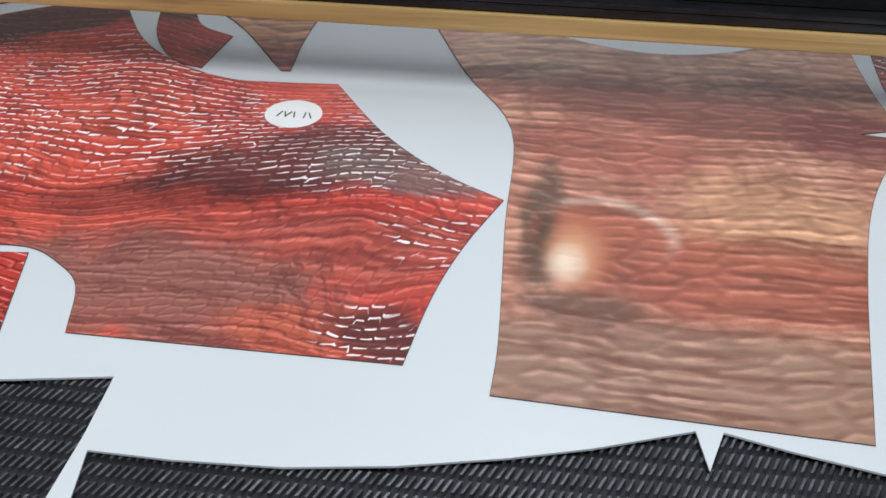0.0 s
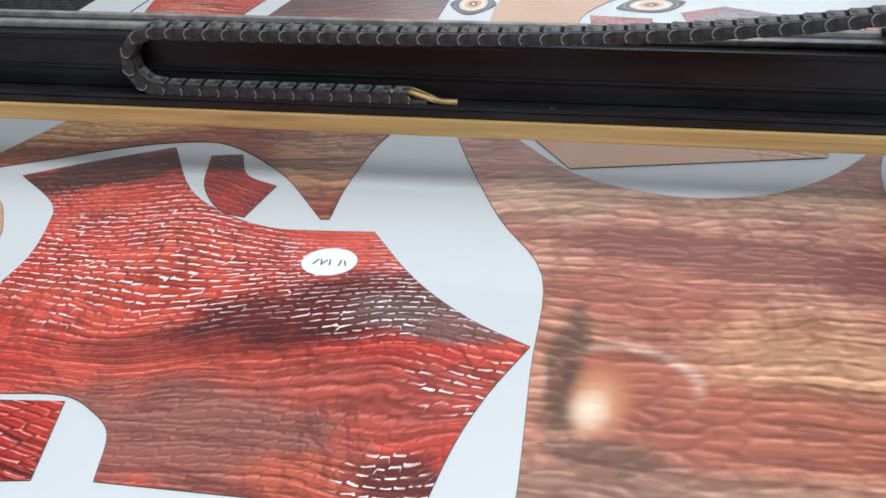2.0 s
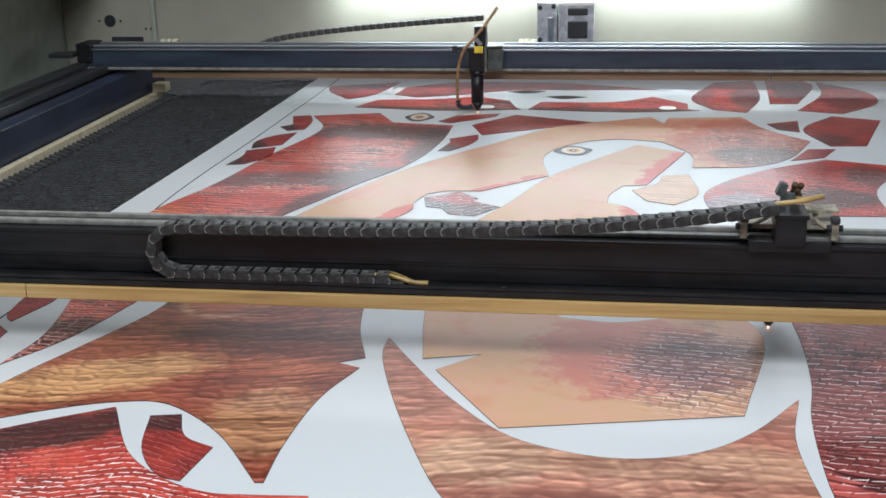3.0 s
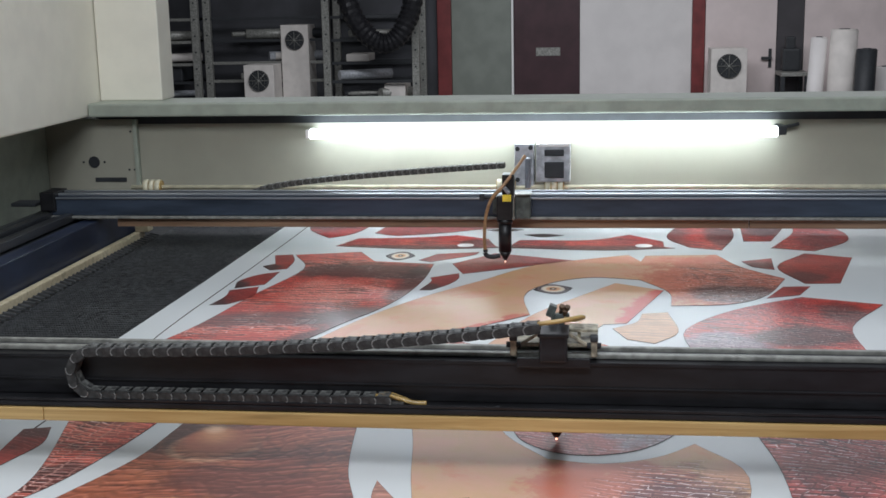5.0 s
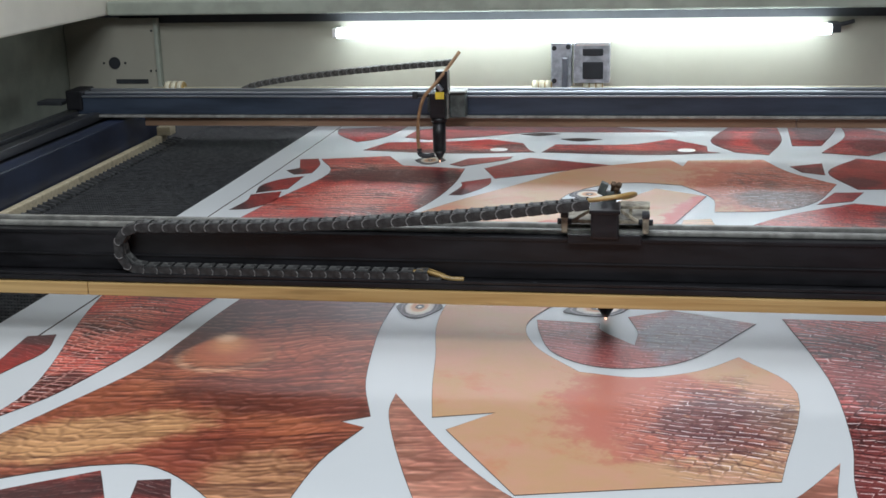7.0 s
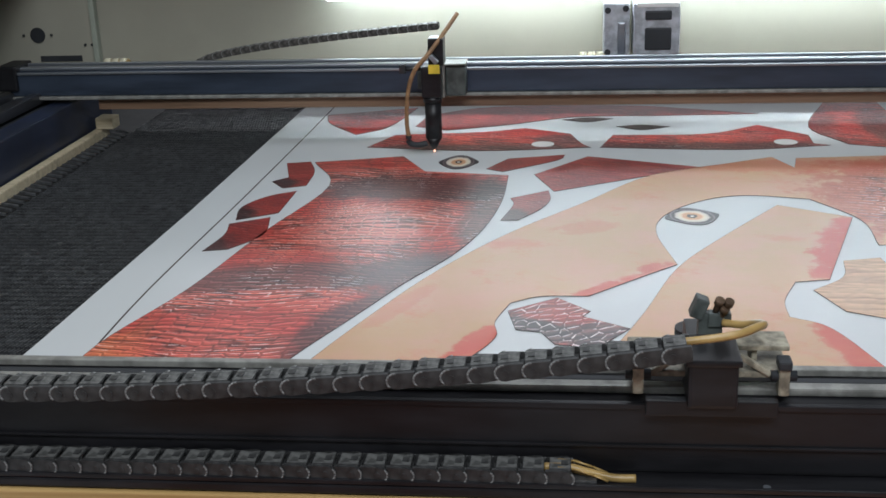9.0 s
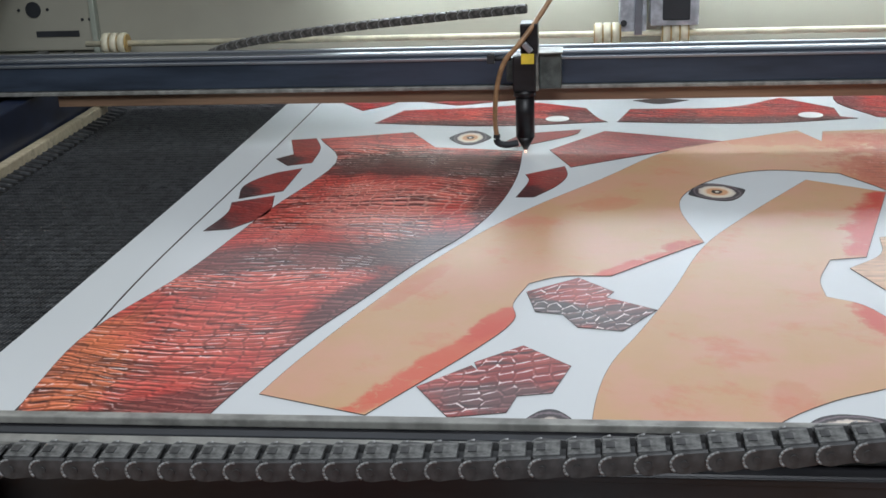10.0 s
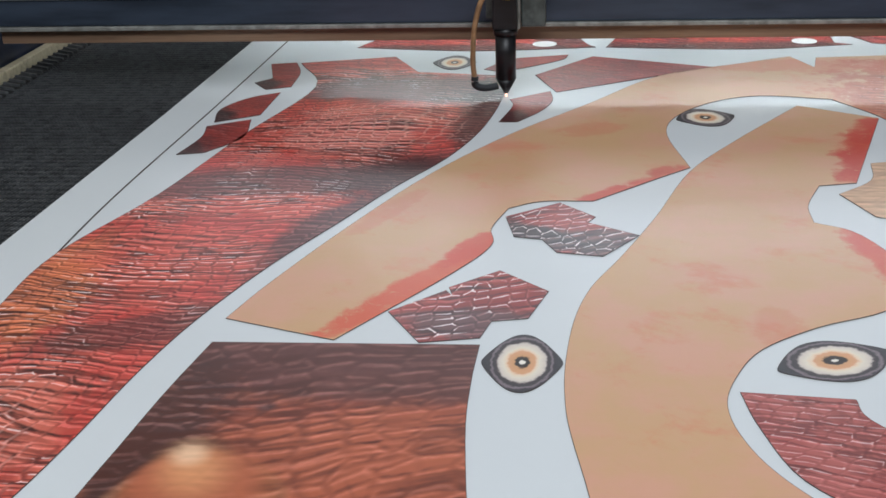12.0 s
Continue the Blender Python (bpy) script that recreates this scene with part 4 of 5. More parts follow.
def along(pts, count):
    """Poses of the links at even steps along the line."""
    d = [0.0]
    for a, b in zip(pts, pts[1:]):
        d.append(d[-1] + math.dist(a, b))
    xs, zs = [p[0] for p in pts], [p[1] for p in pts]
    step = d[-1] / count
    out = []
    for i in range(count):
        s0, s1 = (i + 0.02) * step, (i + 0.98) * step
        x0, z0, x1, z1 = np.interp(s0, d, xs), np.interp(s0, d, zs), np.interp(s1, d, xs), np.interp(s1, d, zs)
        out.append(((x0 + x1) / 2, (z0 + z1) / 2, math.atan2(z1 - z0, x1 - x0)))
    return out


def drag_chain(parent, y, x_end, reach, z_low, z_high, z_tip, power, count):
    bm = bmesh.new()
    box(bm, x_end - 0.004, -0.010, z_low - 0.006, x_end + 0.018, 0.010, z_low - 0.002, 0.001)
    tube(bm, [(x_end - 0.020, 0, z_low + 0.0035), (x_end - 0.002, 0, z_low + 0.0035), (x_end + 0.014, 0.0006, z_low - 0.001), (x_end + 0.030, 0.0012, z_low - 0.0050), (x_end + 0.046, 0.002, z_low - 0.0056)], 0.0032)
    for dy in (-0.006, 0.006):
        for (x0, z0), (x1, z1) in (((-0.010, 0.0062), (0.002, 0.0055)), ((0.002, 0.0055), (0.016, 0.0005)), ((0.016, 0.0005), (0.026, -0.0040))):
            rod(bm, (x_end + x0, dy, z_low + z0), (x_end + x1, dy, z_low + z1), 0.0010, n=4)
    for f in bm.faces:
        f.material_index = 1 if f.smooth else 0
    holder = part("drag_chain", bm, [M_CHAIN, M_BRASS], parent, "dusty black cable drag chain", pose(0, y, 0))
    links = []
    for i in range(count):
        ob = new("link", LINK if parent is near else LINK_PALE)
        ob.parent = holder
        links.append(ob)
    return links, (x_end, reach, z_low, z_high, z_tip, power)


def beam_part(parent, name, dims, material, label="", bevel=0.002):
    bm = bmesh.new()
    box(bm, *dims, bevel=bevel)
    return part(name, bm, material, parent, label)


# near gantry: its origin lies on the bed under the wooden strip's face
near = tagged(empty("gantry"), "black aluminium gantry with a pale wooden strip, sliding over the bed", "gantry", "gantries")
for x0, x1 in ((-1.05, -0.583), (-0.582, 0.62), (0.621, 1.25)):
    beam_part(near, "wood_strip", (x0, 0.0, 0.070, x1, 0.018, 0.0875), M_WOOD, "pale yellow wooden strip", 0.0015)
beam_part(near, "lower_flange", (-1.2, 0.003, 0.0885, 1.4, 0.09, 0.0965), M_BLACK)
beam_part(near, "flange_lip", (-1.2, 0.003, 0.0970, 1.4, 0.006, 0.1010), M_BLACK, "", 0.001)
beam_part(near, "beam", (-1.2, 0.031, 0.0970, 1.4, 0.088, 0.1530), M_BLACK, "matt black extruded beam", 0.003)
beam_part(near, "beam_rib", (-1.2, 0.0285, 0.1180, 1.4, 0.0308, 0.1205), M_BLACK, "", 0.0008)
beam_part(near, "beam_rib", (-1.2, 0.0285, 0.1490, 1.4, 0.0308, 0.1535), M_BLACK, "", 0.0008)
beam_part(near, "rail", (-1.2, 0.045, 0.1535, 1.4, 0.056, 0.1600), M_DULL, "grey steel rail")
beam_part(near, "belt", (-1.2, 0.0645, 0.1535, 1.4, 0.0720, 0.1560), M_DARK, "black toothed belt", 0.0005)
beam_part(near, "rear_lip", (-1.2, 0.0800, 0.1535, 1.4, 0.0880, 0.1590), M_DULL, "", 0.001)
for x in (-0.9, 0.02, 0.9):
    bm = bmesh.new()
    rod(bm, (x, 0.012, 0.0966), (x, 0.012, 0.0985), 0.0028, n=12)
    part("screw", bm, M_STEEL, near, "bright screw head")
for x in (-1.2, 1.4):
    beam_part(near, "end_plate", (x - 0.03, -0.005, 0.106, x + 0.03, 0.10, 0.175), M_BLACK, "", 0.004)

# its carriage with the rear-hung laser head
carriage = part("carriage", bmesh.new(), M_BLACK, near)
bm = bmesh.new()
box(bm, -0.0175, 0.016, 0.142, 0.0175, 0.060, 0.1780, 0.003)
box(bm, -0.0195, 0.014, 0.175, 0.0195, 0.064, 0.1800, 0.0015)
box(bm, -0.046, 0.020, 0.1345, 0.046, 0.0275, 0.1465, 0.001)
part("block", bm, M_BLACK, carriage, "black carriage block")
bm = bmesh.new()
box(bm, -0.056, 0.038, 0.157, 0.056, 0.100, 0.162, 0.001)
for s in (-1, 1):
    box(bm, s * 0.051 - 0.0040, 0.031, 0.146, s * 0.051 + 0.0040, 0.041, 0.1700, 0.0015)
    box(bm, s * 0.030 - 0.014, 0.036, 0.1655, s * 0.030 + 0.014, 0.042, 0.1695, 0.001, m=Matrix.Translation((s * 0.03, 0, 0.167)) @ pose(0, 0, 0, 0, s * 32, 0) @ Matrix.Translation((-s * 0.03, 0, -0.167)))
part("bracket", bm, M_BEIGE, carriage, "beige steel bracket")
bm = bmesh.new()
box(bm, 0.019, 0.046, 0.1745, 0.056, 0.074, 0.1785, 0.001)
box(bm, 0.030, 0.050, 0.162, 0.034, 0.070, 0.1745, 0.0008)
part("cover_plate", bm, M_BEIGE, carriage, "olive grey cover plate")
for s in (-1, 1):
    bm = bmesh.new()
    box(bm, s * 0.051 - 0.0050, 0.029, 0.166, s * 0.051 + 0.0050, 0.043, 0.1735, 0.002)
    rod(bm, (s * 0.042, 0.036, 0.160), (s * 0.060, 0.036, 0.160), 0.004, n=10)
    part("roller", bm, M_DARK, carriage)
bm = bmesh.new()
box(bm, -0.006, 0.080, 0.183, 0.004, 0.094, 0.199, 0.0015, m=Matrix.Translation((0, 0.08, 0.2)) @ pose(0, 0, 0, 0, 22, 0) @ Matrix.Translation((0, -0.08, -0.2)))
box(bm, -0.005, 0.082, 0.1621, 0.013, 0.092, 0.188, 0.0012)
box(bm, 0.002, 0.080, 0.178, 0.019, 0.090, 0.189, 0.0012)
part("mirror_mount", bm, M_GREENISH, carriage, "tilted grey mirror mount")
for x, z in ((0.007, 0.197), (0.014, 0.196), (0.011, 0.191)):
    bm = bmesh.new()
    rod(bm, (x, 0.085, z - 0.010), (x + 0.002, 0.080, z), 0.0024, n=12)
    rod(bm, (x + 0.002, 0.080, z), (x + 0.003, 0.078, z + 0.004), 0.0036, n=12)
    part("knob", bm, M_KNOB, carriage, "dark brass adjusting knob")
bm = bmesh.new()
tube(bm, [(-0.022, 0.022, 0.191), (0.0, 0.022, 0.194), (0.018, 0.026, 0.196), (0.030, 0.036, 0.1965), (0.037, 0.048, 0.194), (0.034, 0.062, 0.189), (0.025, 0.072, 0.184), (0.013, 0.080, 0.182)], 0.0031)
part("air_hose", bm, M_BRASS, carriage, "amber air hose")
bm = bmesh.new()
box(bm, -0.011, 0.10, 0.115, 0.011, 0.140, 0.176, 0.003)
rod(bm, (0, 0.158, 0.024), (0, 0.158, 0.160), 0.0155, n=20)
rod(bm, (0, 0.158, 0.005), (0, 0.158, 0.024), 0.0035, 0.0155, 20)
part("laser_head", bm, M_BLACK, carriage, "black laser head with a pointed nozzle")
bm = bmesh.new()
rod(bm, (0, 0.158, 0.0016), (0, 0.158, 0.0045), 0.0016, 0.0008, 8)
part("spark", bm, M_SPARK, carriage, "glowing cutting spark")
for ob in carriage.children:
    if ob.name.split(".")[0] not in ("laser_head", "spark"):
        ob.location.z += 0.014
near_links, near_chain = drag_chain(near, 0.0165, -0.118, 0.985, 0.1045, 0.1640, 0.2030, 1.9, 56)

# far gantry: same datum; its head hangs in front
far = tagged(empty("gantry"), "slate blue aluminium gantry with a brown wooden strip", "gantry", "gantries")
for x0, x1 in ((-1.03, 0.50), (0.502, 1.25)):
    beam_part(far, "wood_strip", (x0, 0.0, 0.068, x1, 0.016, 0.0895), M_WOOD2, "dull brown wooden strip", 0.0015)
beam_part(far, "lower_lip", (-1.2, -0.016, 0.0905, 1.4, 0.05, 0.0965), M_DULL, "", 0.001)
beam_part(far, "beam", (-1.2, -0.010, 0.0970, 1.4, 0.050, 0.1430), M_BLUE, "slate blue extruded beam", 0.003)
beam_part(far, "beam_rib", (-1.2, -0.0135, 0.1385, 1.4, -0.0103, 0.1430), M_STEEL, "", 0.0008)
beam_part(far, "rail", (-1.2, 0.004, 0.1435, 1.4, 0.020, 0.1500), M_STEEL, "bright steel rail")
beam_part(far, "rear_lip", (-1.2, 0.040, 0.1435, 1.4, 0.050, 0.1520), M_STEEL, "", 0.001)
for x in (-1.2, 1.4):
    beam_part(far, "end_plate", (x - 0.020, -0.018, 0.108, x + 0.020, 0.06, 0.156), M_BLACK, "", 0.004)
    beam_part(far, "end_bracket", (x - 0.10, -0.010, 0.118, x - 0.036, 0.04, 0.128), M_DARK, "", 0.002)

head = part("laser_carriage", bmesh.new(), M_BLACK, far)
bm = bmesh.new()
rod(bm, (0, -0.08, 0.028), (0, -0.08, 0.100), 0.0150, n=20)
rod(bm, (0, -0.08, 0.006), (0, -0.08, 0.028), 0.003, 0.0150, 20)
rod(bm, (0, -0.08, 0.094), (0, -0.08, 0.104), 0.0175, n=20)
box(bm, -0.018, -0.098, 0.104, 0.018, -0.058, 0.160, 0.003)
part("laser_head", bm, M_BLACK, head, "black laser head with a pointed nozzle")
bm = bmesh.new()
box(bm, 0.022, -0.060, 0.100, 0.058, -0.0165, 0.156, 0.003)
box(bm, -0.03, -0.057, 0.112, 0.0215, -0.020, 0.150, 0.002)
part("slide_block", bm, M_GREENISH, head, "grey-green slide block")
bm = bmesh.new()
box(bm, 0.016, -0.075, 0.100, 0.0215, -0.058, 0.170, 0.001)
box(bm, 0.0, -0.070, 0.1575, 0.060, -0.018, 0.1600, 0.001)
part("bracket", bm, M_DULL, head, "grey steel bracket")
bm = bmesh.new()
box(bm, -0.006, -0.085, 0.160, 0.022, -0.045, 0.208, 0.003)
part("upper_mirror_block", bm, M_BLACK, head)
bm = bmesh.new()
box(bm, -0.004, -0.1005, 0.148, 0.016, -0.0985, 0.164, 0.0005)
part("warning_sticker", bm, M_YELLOW, head, "small yellow warning sticker")
bm = bmesh.new()
box(bm, 0.004, -0.100, 0.166, 0.013, -0.088, 0.184, 0.002, m=Matrix.Translation((0.01, 0, 0.17)) @ pose(0, 0, 0, 0, -40, 0) @ Matrix.Translation((-0.01, 0, -0.17)))
part("fitting", bm, M_STEEL, head, "bright metal hose fitting")
bm = bmesh.new()
rod(bm, (-0.052, -0.085, 0.155), (-0.020, -0.085, 0.155), 0.004, n=10)
box(bm, -0.058, -0.092, 0.147, -0.046, -0.078, 0.163, 0.002)
part("clamp", bm, M_DARK, head)
bm = bmesh.new()
tube(bm, [(0.046, -0.055, 0.248), (0.022, -0.075, 0.215), (-0.004, -0.095, 0.182), (-0.030, -0.098, 0.152), (-0.043, -0.098, 0.110), (-0.047, -0.095, 0.060), (-0.045, -0.09, 0.030)], 0.0040)
part("air_hose", bm, M_HOSE, head, "tan air hose looping to the nozzle")
bm = bmesh.new()
tube(bm, [(-0.045, -0.09, 0.034), (-0.044, -0.09, 0.021), (-0.030, -0.088, 0.016), (-0.012, -0.083, 0.018)], 0.0055)
part("nozzle_pipe", bm, M_DARK, head, "black elbow pipe at the nozzle")
bm = bmesh.new()
rod(bm, (0, -0.08, 0.0016), (0, -0.08, 0.0050), 0.0018, 0.0008, 8)
part("spark", bm, M_SPARK, head, "glowing cutting spark")
far_links, far_chain = drag_chain(far, 0.060, -0.45, 0.86, 0.085, 0.1450, 0.2100, 0.58, 50)

# ---------- far side of the workshop ----------
BY = 12.0


def standing(name, dims, material, label, category, bevel=0.004, kind=""):
    bm = bmesh.new()
    box(bm, *dims, bevel=bevel)
    return tagged(part(name, bm, material), label, category, kind=kind)


d1 = standing("door_1", (-0.64, BY - 0.02, -0.88, 0.01, BY + 0.04, 1.25), M_MAROON, "dark maroon door with a small pale plate", "door", kind="structure")
bm = bmesh.new()
box(bm, -0.42, BY - 0.03, 0.02, -0.18, BY - 0.021, 0.10, 0.002)
part("door_plate", bm, M_DULL, d1)
standing("wall_panel_1", (-1.26, BY - 0.03, -0.88, -0.665, BY + 0.04, 2.4), M_SAGE, "grey-green partition panel", "partition", kind="structure")
standing("trim_1", (-0.663, BY - 0.05, -0.88, -0.642, BY + 0.04, 2.4), M_LABEL, "white door trim", "trim", kind="structure")
standing("trim_2", (-1.40, BY - 0.06, -0.88, -1.262, BY + 0.05, 2.4), M_FRAME, "dark red door frame post", "door frame", kind="structure")
standing("trim_3", (1.10, BY - 0.06, -0.88, 1.22, BY + 0.05, 2.4), M_FRAME, "dark red door frame post", "door frame", kind="structure")
standing("wall_panel_4", (0.013, BY - 0.03, -0.88, 1.098, BY + 0.04, 2.4), M_WHITE, "white painted partition wall", "partition", kind="structure")
d2 = standing("door_2", (1.225, BY - 0.05, -0.88, 1.90, BY + 0.0, 1.25), M_PINK, "pale pink door with a black lever handle", "door", kind="structure")
bm = bmesh.new()
box(bm, 1.83, BY - 0.062, -0.12, 1.86, BY - 0.051, 0.06, 0.003)
box(bm, 1.76, BY - 0.085, -0.045, 1.86, BY - 0.062, -0.015, 0.003)
part("door_handle", bm, M_DARK, d2, "black lever handle")
# flat panel: the recess's shade is put into its dark colour
standing("wall_panel_2", (1.905, BY - 0.03, -0.88, 2.16, BY + 0.04, 2.4), plain("shaded_alcove_wall", (0.06, 0.055, 0.06), 0.6, 0, 0.2, 2), "flat alcove wall panel with the recess's shade in its colour", "partition", kind="structure")
standing("wall_panel_5", (2.163, BY - 0.03, -0.88, 4.5, BY + 0.04, 2.4), M_PINK, "pale pink painted wall", "partition", kind="structure")
bench = tagged(empty("workbench", pose(2.02, BY - 0.3, -0.88)), "low dark bench with a pale worn top", "bench")
bm = bmesh.new()
box(bm, -0.13, -0.2, 0.70, 0.13, 0.2, 0.735, 0.004)
part("bench_top", bm, M_DULL, bench, "pale worn top")
for sx in (-0.11, 0.11):
    for sy in (-0.17, 0.17):
        bm = bmesh.new()
        box(bm, sx - 0.02, sy - 0.02, 0, sx + 0.02, sy + 0.02, 0.70, 0.003)
        part("leg", bm, M_DARK, bench)
bm = bmesh.new()
box(bm, -0.09, 0.0, 0.7355, 0.08, 0.14, 0.95, 0.02)
box(bm, -0.06, 0.02, 0.94, 0.03, 0.12, 1.06, 0.015)
tagged(part("black_bag", bm, M_DARK, m=pose(2.02, BY - 0.3, -0.88)), "black wrapped bundle on the bench", "bundle")
for x, y, r, h, m, lean, lb in ((2.13, BY - 0.75, 0.075, 0.18, M_WHITE, 0.05, "white roll of cloth leaning upright"), (2.36, BY - 0.8, 0.12, 0.25, M_PAPER, 0.03, "pale grey roll of cloth standing upright"), (2.54, BY - 0.95, 0.09, 0.08, M_DARK, 0.02, "black wrapped roll standing upright"), (2.82, BY - 0.6, 0.12, -0.1, M_WHITE, 0.0, "white roll of cloth standing upright")):
    bm = bmesh.new()
    rod(bm, (x, y, -0.88), (x + lean, y, h), r, n=24)
    rod(bm, (x + lean, y, h), (x + lean, y, h + 0.008), r * 0.94, r * 0.9, n=24)
    rod(bm, (x + lean, y, h + 0.004), (x + lean, y, h + 0.014), r * 0.4, n=16, mat=1)
    tagged(part("cloth_roll", bm, [m, M_DARK]), lb, "cloth roll", "rolls by the wall")


def fan_box(x, y, z, w, h, label):
    ob = empty("fan_unit", pose(x, y, -0.88))
    tagged(ob, label, "fan unit", "fan units")
    bm = bmesh.new()
    box(bm, -w / 2, 0, 0.15, w / 2, 0.32, z + 0.88 + h / 2, 0.006)
    for s in (-1, 1):
        box(bm, s * w * 0.4 - 0.02, 0.02, 0.0, s * w * 0.4 + 0.02, 0.30, 0.15, 0.003)
    part("housing", bm, M_PAPER, ob, "pale grey metal housing")
    bm = bmesh.new()
    rod(bm, (0, -0.012, z + 0.88), (0, 0.004, z + 0.88), w * 0.34, n=28)
    part("fan_opening", bm, M_DARK, ob, "round black fan opening")
    bm = bmesh.new()
    for r in (0.32, 0.22, 0.12):
        res = bmesh.ops.create_circle(bm, segments=28, radius=w * r)
        e = bmesh.ops.extrude_edge_only(bm, edges=list({g for v in res["verts"] for g in v.link_edges}))
        bmesh.ops.translate(bm, vec=(0, 0, 0.008), verts=[v for v in e["geom"] if isinstance(v, bmesh.types.BMVert)])
    for a in range(4):
        t = a * math.pi / 4
        rod(bm, (-w * 0.33 * math.cos(t), -w * 0.33 * math.sin(t), 0.004), (w * 0.33 * math.cos(t), w * 0.33 * math.sin(t), 0.004), 0.003, n=6)
    bmesh.ops.transform(bm, matrix=Matrix.Translation((0, -0.016, z + 0.88)) @ pose(0, 0, 0, 90), verts=bm.verts)
    part("grille", bm, M_DULL, ob)
    return ob


fan_box(-3.10, 11.4, -0.155, 0.30, 0.30, "grey fan unit with a round black grille")
fan_box(1.40, 11.4, -0.07, 0.33, 0.32, "pale fan unit with a round black grille before the pink door")
fan_box(-2.80, 11.7, 0.22, 0.28, 0.3, "grey fan unit with a round black grille")

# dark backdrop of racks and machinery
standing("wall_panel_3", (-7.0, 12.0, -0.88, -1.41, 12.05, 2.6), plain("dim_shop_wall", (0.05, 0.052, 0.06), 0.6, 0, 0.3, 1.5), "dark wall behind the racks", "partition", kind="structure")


def rack(x0, x1, y, label, seed):
    rng = random.Random(seed)
    ob = empty("steel_rack", pose(x0, y, -0.88))
    tagged(ob, label, "rack", "racks at the back")
    w = x1 - x0
    for x in (0.0, w):
        for dy in (0.0, 0.5):
            bm = bmesh.new()
            box(bm, x - 0.035, dy - 0.03, 0, x + 0.035, dy + 0.03, 2.4, 0.004)
            for z in np.arange(0.2, 2.3, 0.16):
                rod(bm, (x, dy - 0.033, z), (x, dy - 0.030, z), 0.010, n=8, mat=1)
            part("post", bm, [M_DULL, M_DARK], ob, "pale punched steel post")
    for z in (0.30, 0.52, 0.70, 0.88, 1.10, 1.32):
        finish = M_DULL if rng.random() < 0.5 else M_DARK
        for dy in (0.0, 0.45):
            bm = bmesh.new()
            box(bm, 0.036, dy, z - 0.014, w - 0.036, dy + 0.03, z + 0.014, 0.003)
            part("rail", bm, finish, ob)
    for i in range(9):
        z = rng.choice((0.314, 0.534, 0.714, 0.894, 1.114))
        x = rng.uniform(0.1, w - 0.3)
        bm = bmesh.new()
        if i % 3:
            rod(bm, (x, 0.02, z + 0.05), (min(w - 0.05, x + rng.uniform(0.3, 0.7)), 0.30, z + 0.05), rng.uniform(0.02, 0.05), n=12)
        else:
            box(bm, x, 0.05, z, x + rng.uniform(0.12, 0.25), 0.4, z + rng.uniform(0.06, 0.14), 0.01)
        part("stored_item", bm, rng.choice((M_DARK, M_DULL, M_MOTOR, M_PAPER)), ob)
    return ob


rack(-4.9, -3.76, 11.55, "grey steel rack with rolls and bars", 1)
rack(-3.70, -2.49, 11.75, "grey steel rack with rolls and bars", 2)
rack(-2.42, -1.55, 11.9 - 0.45, "grey steel rack with rolls and bars", 5)
def ribbed_duct(pts, r, steps):
    """A hose whose wall swells at each rib."""
    bm = bmesh.new()
    ps = smooth_line([Vector(p) for p in pts], steps)
    rings = []
    for i, p in enumerate(ps):
        d = (ps[min(i + 1, len(ps) - 1)] - ps[max(i - 1, 0)]).normalized()
        q = d.to_track_quat("Z", "Y")
        ri = r * (1.0 if i % 2 else 0.86)
        rings.append([bm.verts.new(p + q @ Vector((ri * math.cos(a), ri * math.sin(a), 0))) for a in [2 * math.pi * j / 14 for j in range(14)]])
    for u, v in zip(rings, rings[1:]):
        for j in range(14):
            bm.faces.new((u[j], u[(j + 1) % 14], v[(j + 1) % 14], v[j]))
    bm.faces.new(rings[0][::-1])
    bm.faces.new(rings[-1])
    return bm


duct = ribbed_duct([(-2.28, 11.2, 2.99), (-2.24, 11.2, 1.2), (-2.12, 11.2, 0.50), (-1.85, 11.15, 0.20), (-1.62, 11.2, 0.34), (-1.52, 11.3, 0.9), (-1.5, 11.3, 2.99)], 0.10, 14)
tagged(part("exhaust_duct", duct, M_BLACK), "thick black corrugated exhaust duct", "duct")


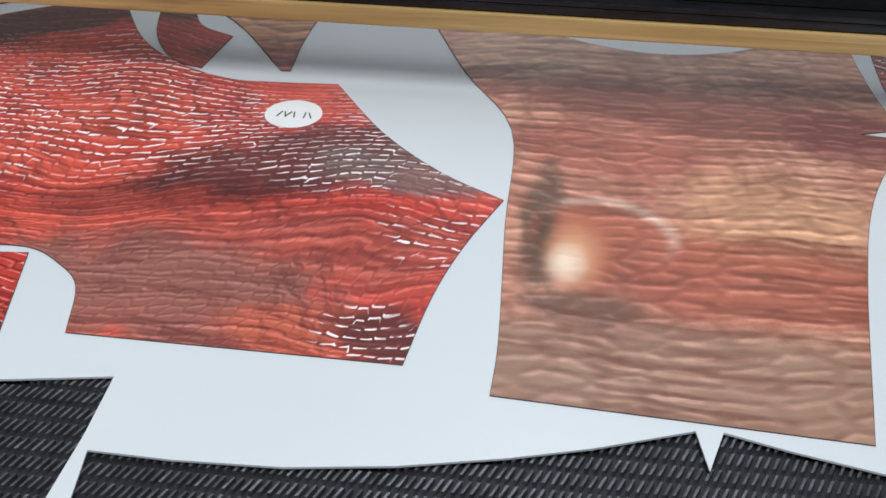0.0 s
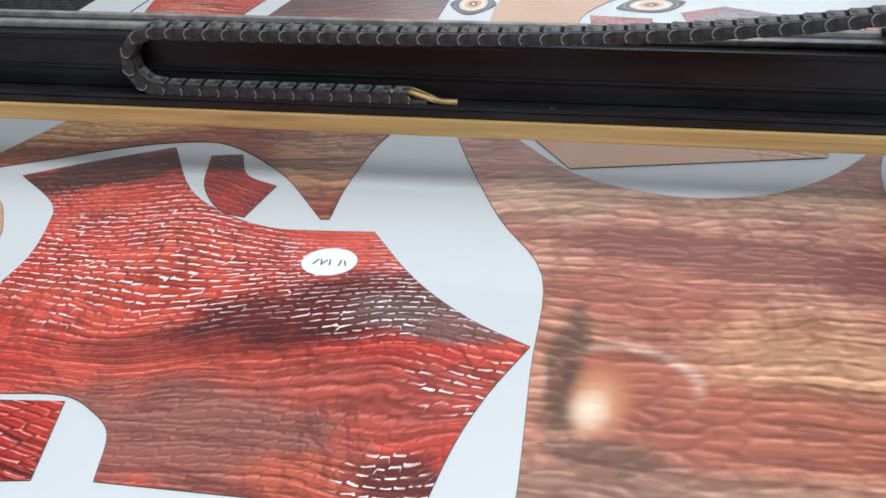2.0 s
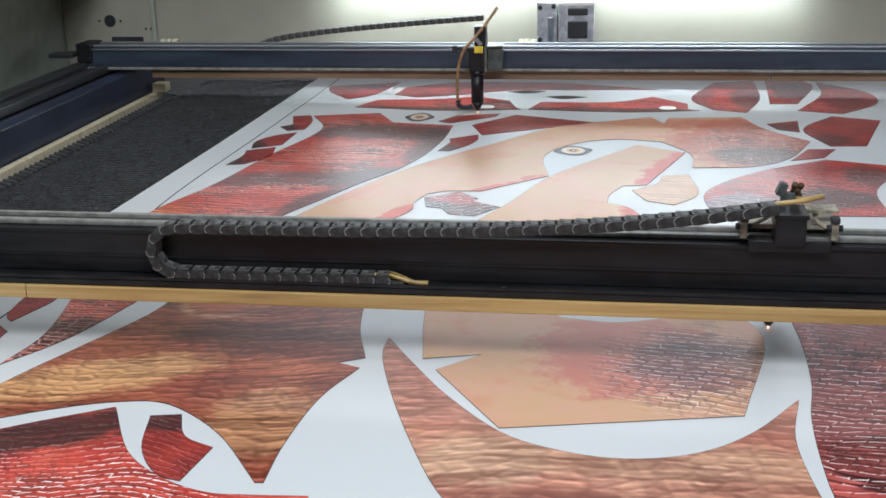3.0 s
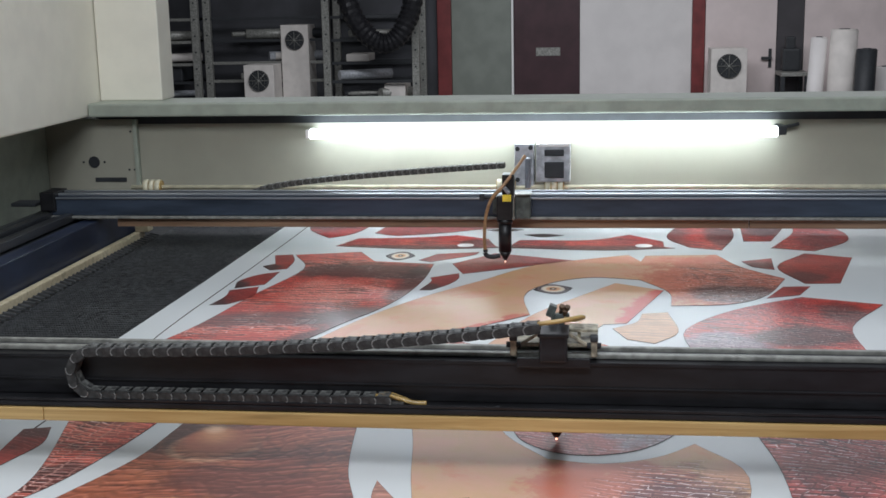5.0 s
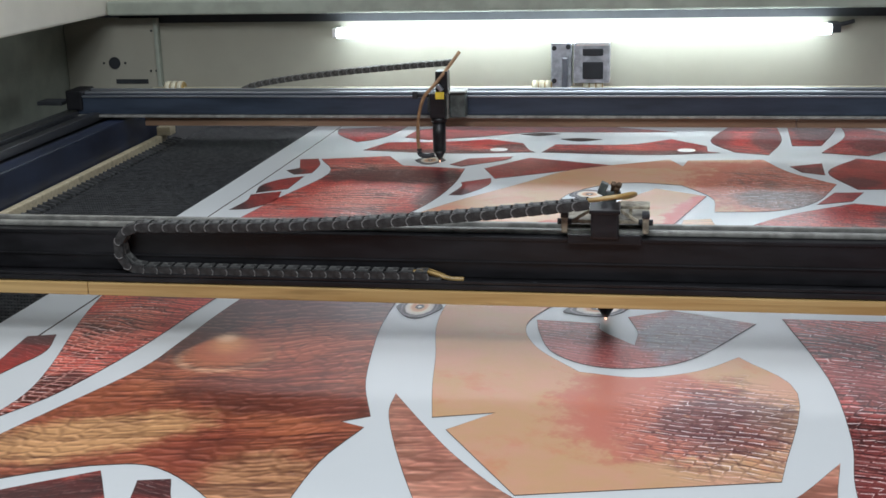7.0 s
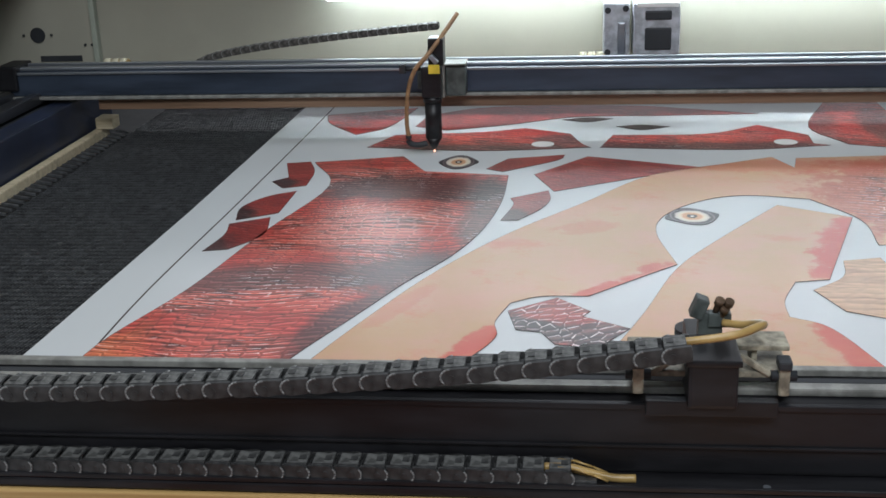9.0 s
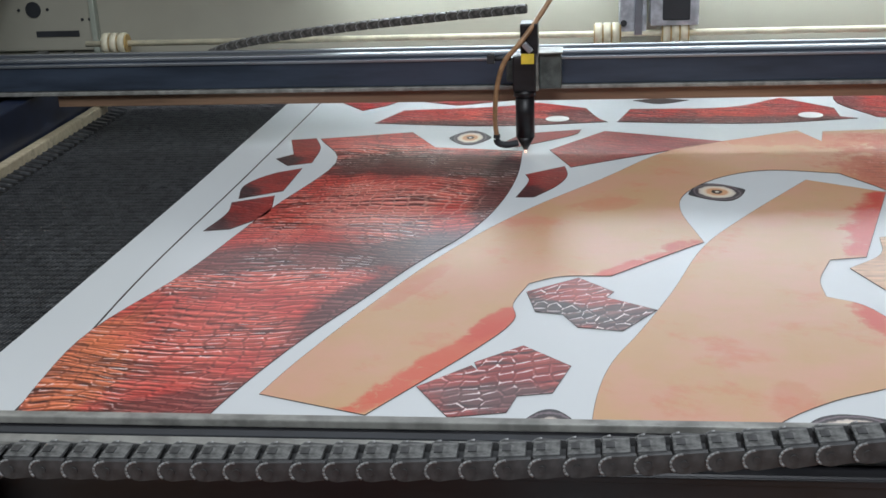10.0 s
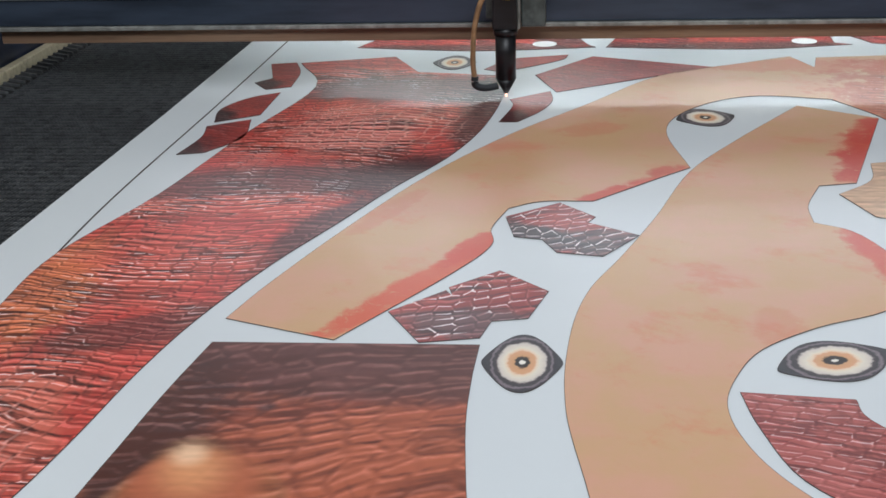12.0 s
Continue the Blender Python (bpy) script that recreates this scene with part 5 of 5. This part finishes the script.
# ---------- what moves ----------
def motions():
    # near gantry along the bed, and its carriage along the beam
    ys = [(0, 0.792), (0.2, 0.724), (0.5, 0.628), (0.8, 0.583), (1.2, 0.643), (1.5, 0.729), (2, 0.884), (2.5, 1.037), (3, 1.140), (3.3, 1.225), (3.5, 1.277), (3.7, 1.308), (4.5, 1.27), (5.5, 1.203), (6, 1.267), (6.5, 1.322), (6.7, 1.335),
          (7.5, 1.385), (8.3, 1.395), (8.5, 1.376), (9, 1.298), (9.5, 1.204), (10, 1.19), (10.5, 1.284), (11, 1.183), (11.5, 1.089), (12, 0.99)]
    walk(near, [(t, pose(0, y, 0)) for t, y in ys])
    xs = [(0, 0.42), (0.5, 0.375), (1, 0.37), (1.5, 0.38), (2, 0.372), (2.5, 0.352), (3, 0.348), (3.5, 0.338), (3.7, 0.332), (4.5, 0.18), (5.0, 0.09), (5.5, 0.04), (6, 0.018), (6.5, 0.063), (6.7, 0.101), (7.5, 0.11), (8.3, 0.041), (8.5, -0.008),
          (9, -0.02), (9.5, 0.05), (10, 0.18), (10.5, 0.29), (11, 0.26), (11.5, 0.29), (12, 0.3)]
    walk(carriage, [(t, pose(x, 0, 0)) for t, x in xs])
    # far gantry: place of its nozzle
    fy = [(0, 2.56), (1, 2.45), (2, 2.60), (2.5, 2.67), (3, 2.65), (3.3, 2.57), (3.5, 2.49), (3.7, 2.43), (4.5, 2.45), (5.0, 2.53), (5.5, 2.611), (6, 2.678), (6.5, 2.650), (6.7, 2.60), (7.5, 2.57), (8.3, 2.588), (8.5, 2.60), (9, 2.672), (9.5, 2.612), (10, 2.497), (10.5, 2.444), (11, 2.305), (11.5, 2.266), (12, 2.386)]
    walk(far, [(t, pose(0, y + 0.08, 0)) for t, y in fy])
    fx = [(0, -0.25), (1, -0.15), (2, -0.18), (3, -0.187), (3.3, -0.195), (3.5, -0.175), (3.7, -0.154), (4.5, -0.09), (5.5, -0.051), (6, -0.139), (6.5, -0.242), (6.7, -0.277), (7.5, -0.30), (8.3, -0.282), (8.5, -0.293), (9, -0.371), (9.5, -0.286), (10, -0.222), (10.5, -0.16), (11, -0.175), (11.5, -0.23), (12, -0.223)]
    walk(head, [(t, pose(x, 0, 0)) for t, x in fx])
    # the chains roll with their carriages
    times = [i * 0.25 for i in range(49)]
    for links, chain, rows, dx in ((near_links, near_chain, xs, -0.016), (far_links, far_chain, fx, 0.0)):
        tt, vv = [r[0] for r in rows], [r[1] for r in rows]
        poses = [along(chain_path(float(np.interp(t, tt, vv)) + dx, *chain), len(links)) for t in times]
        for i, ob in enumerate(links):
            walk(ob, [(t, pose(p[i][0], 0, p[i][1], 0, -math.degrees(p[i][2]), 0)) for t, p in zip(times, poses)])


motions()
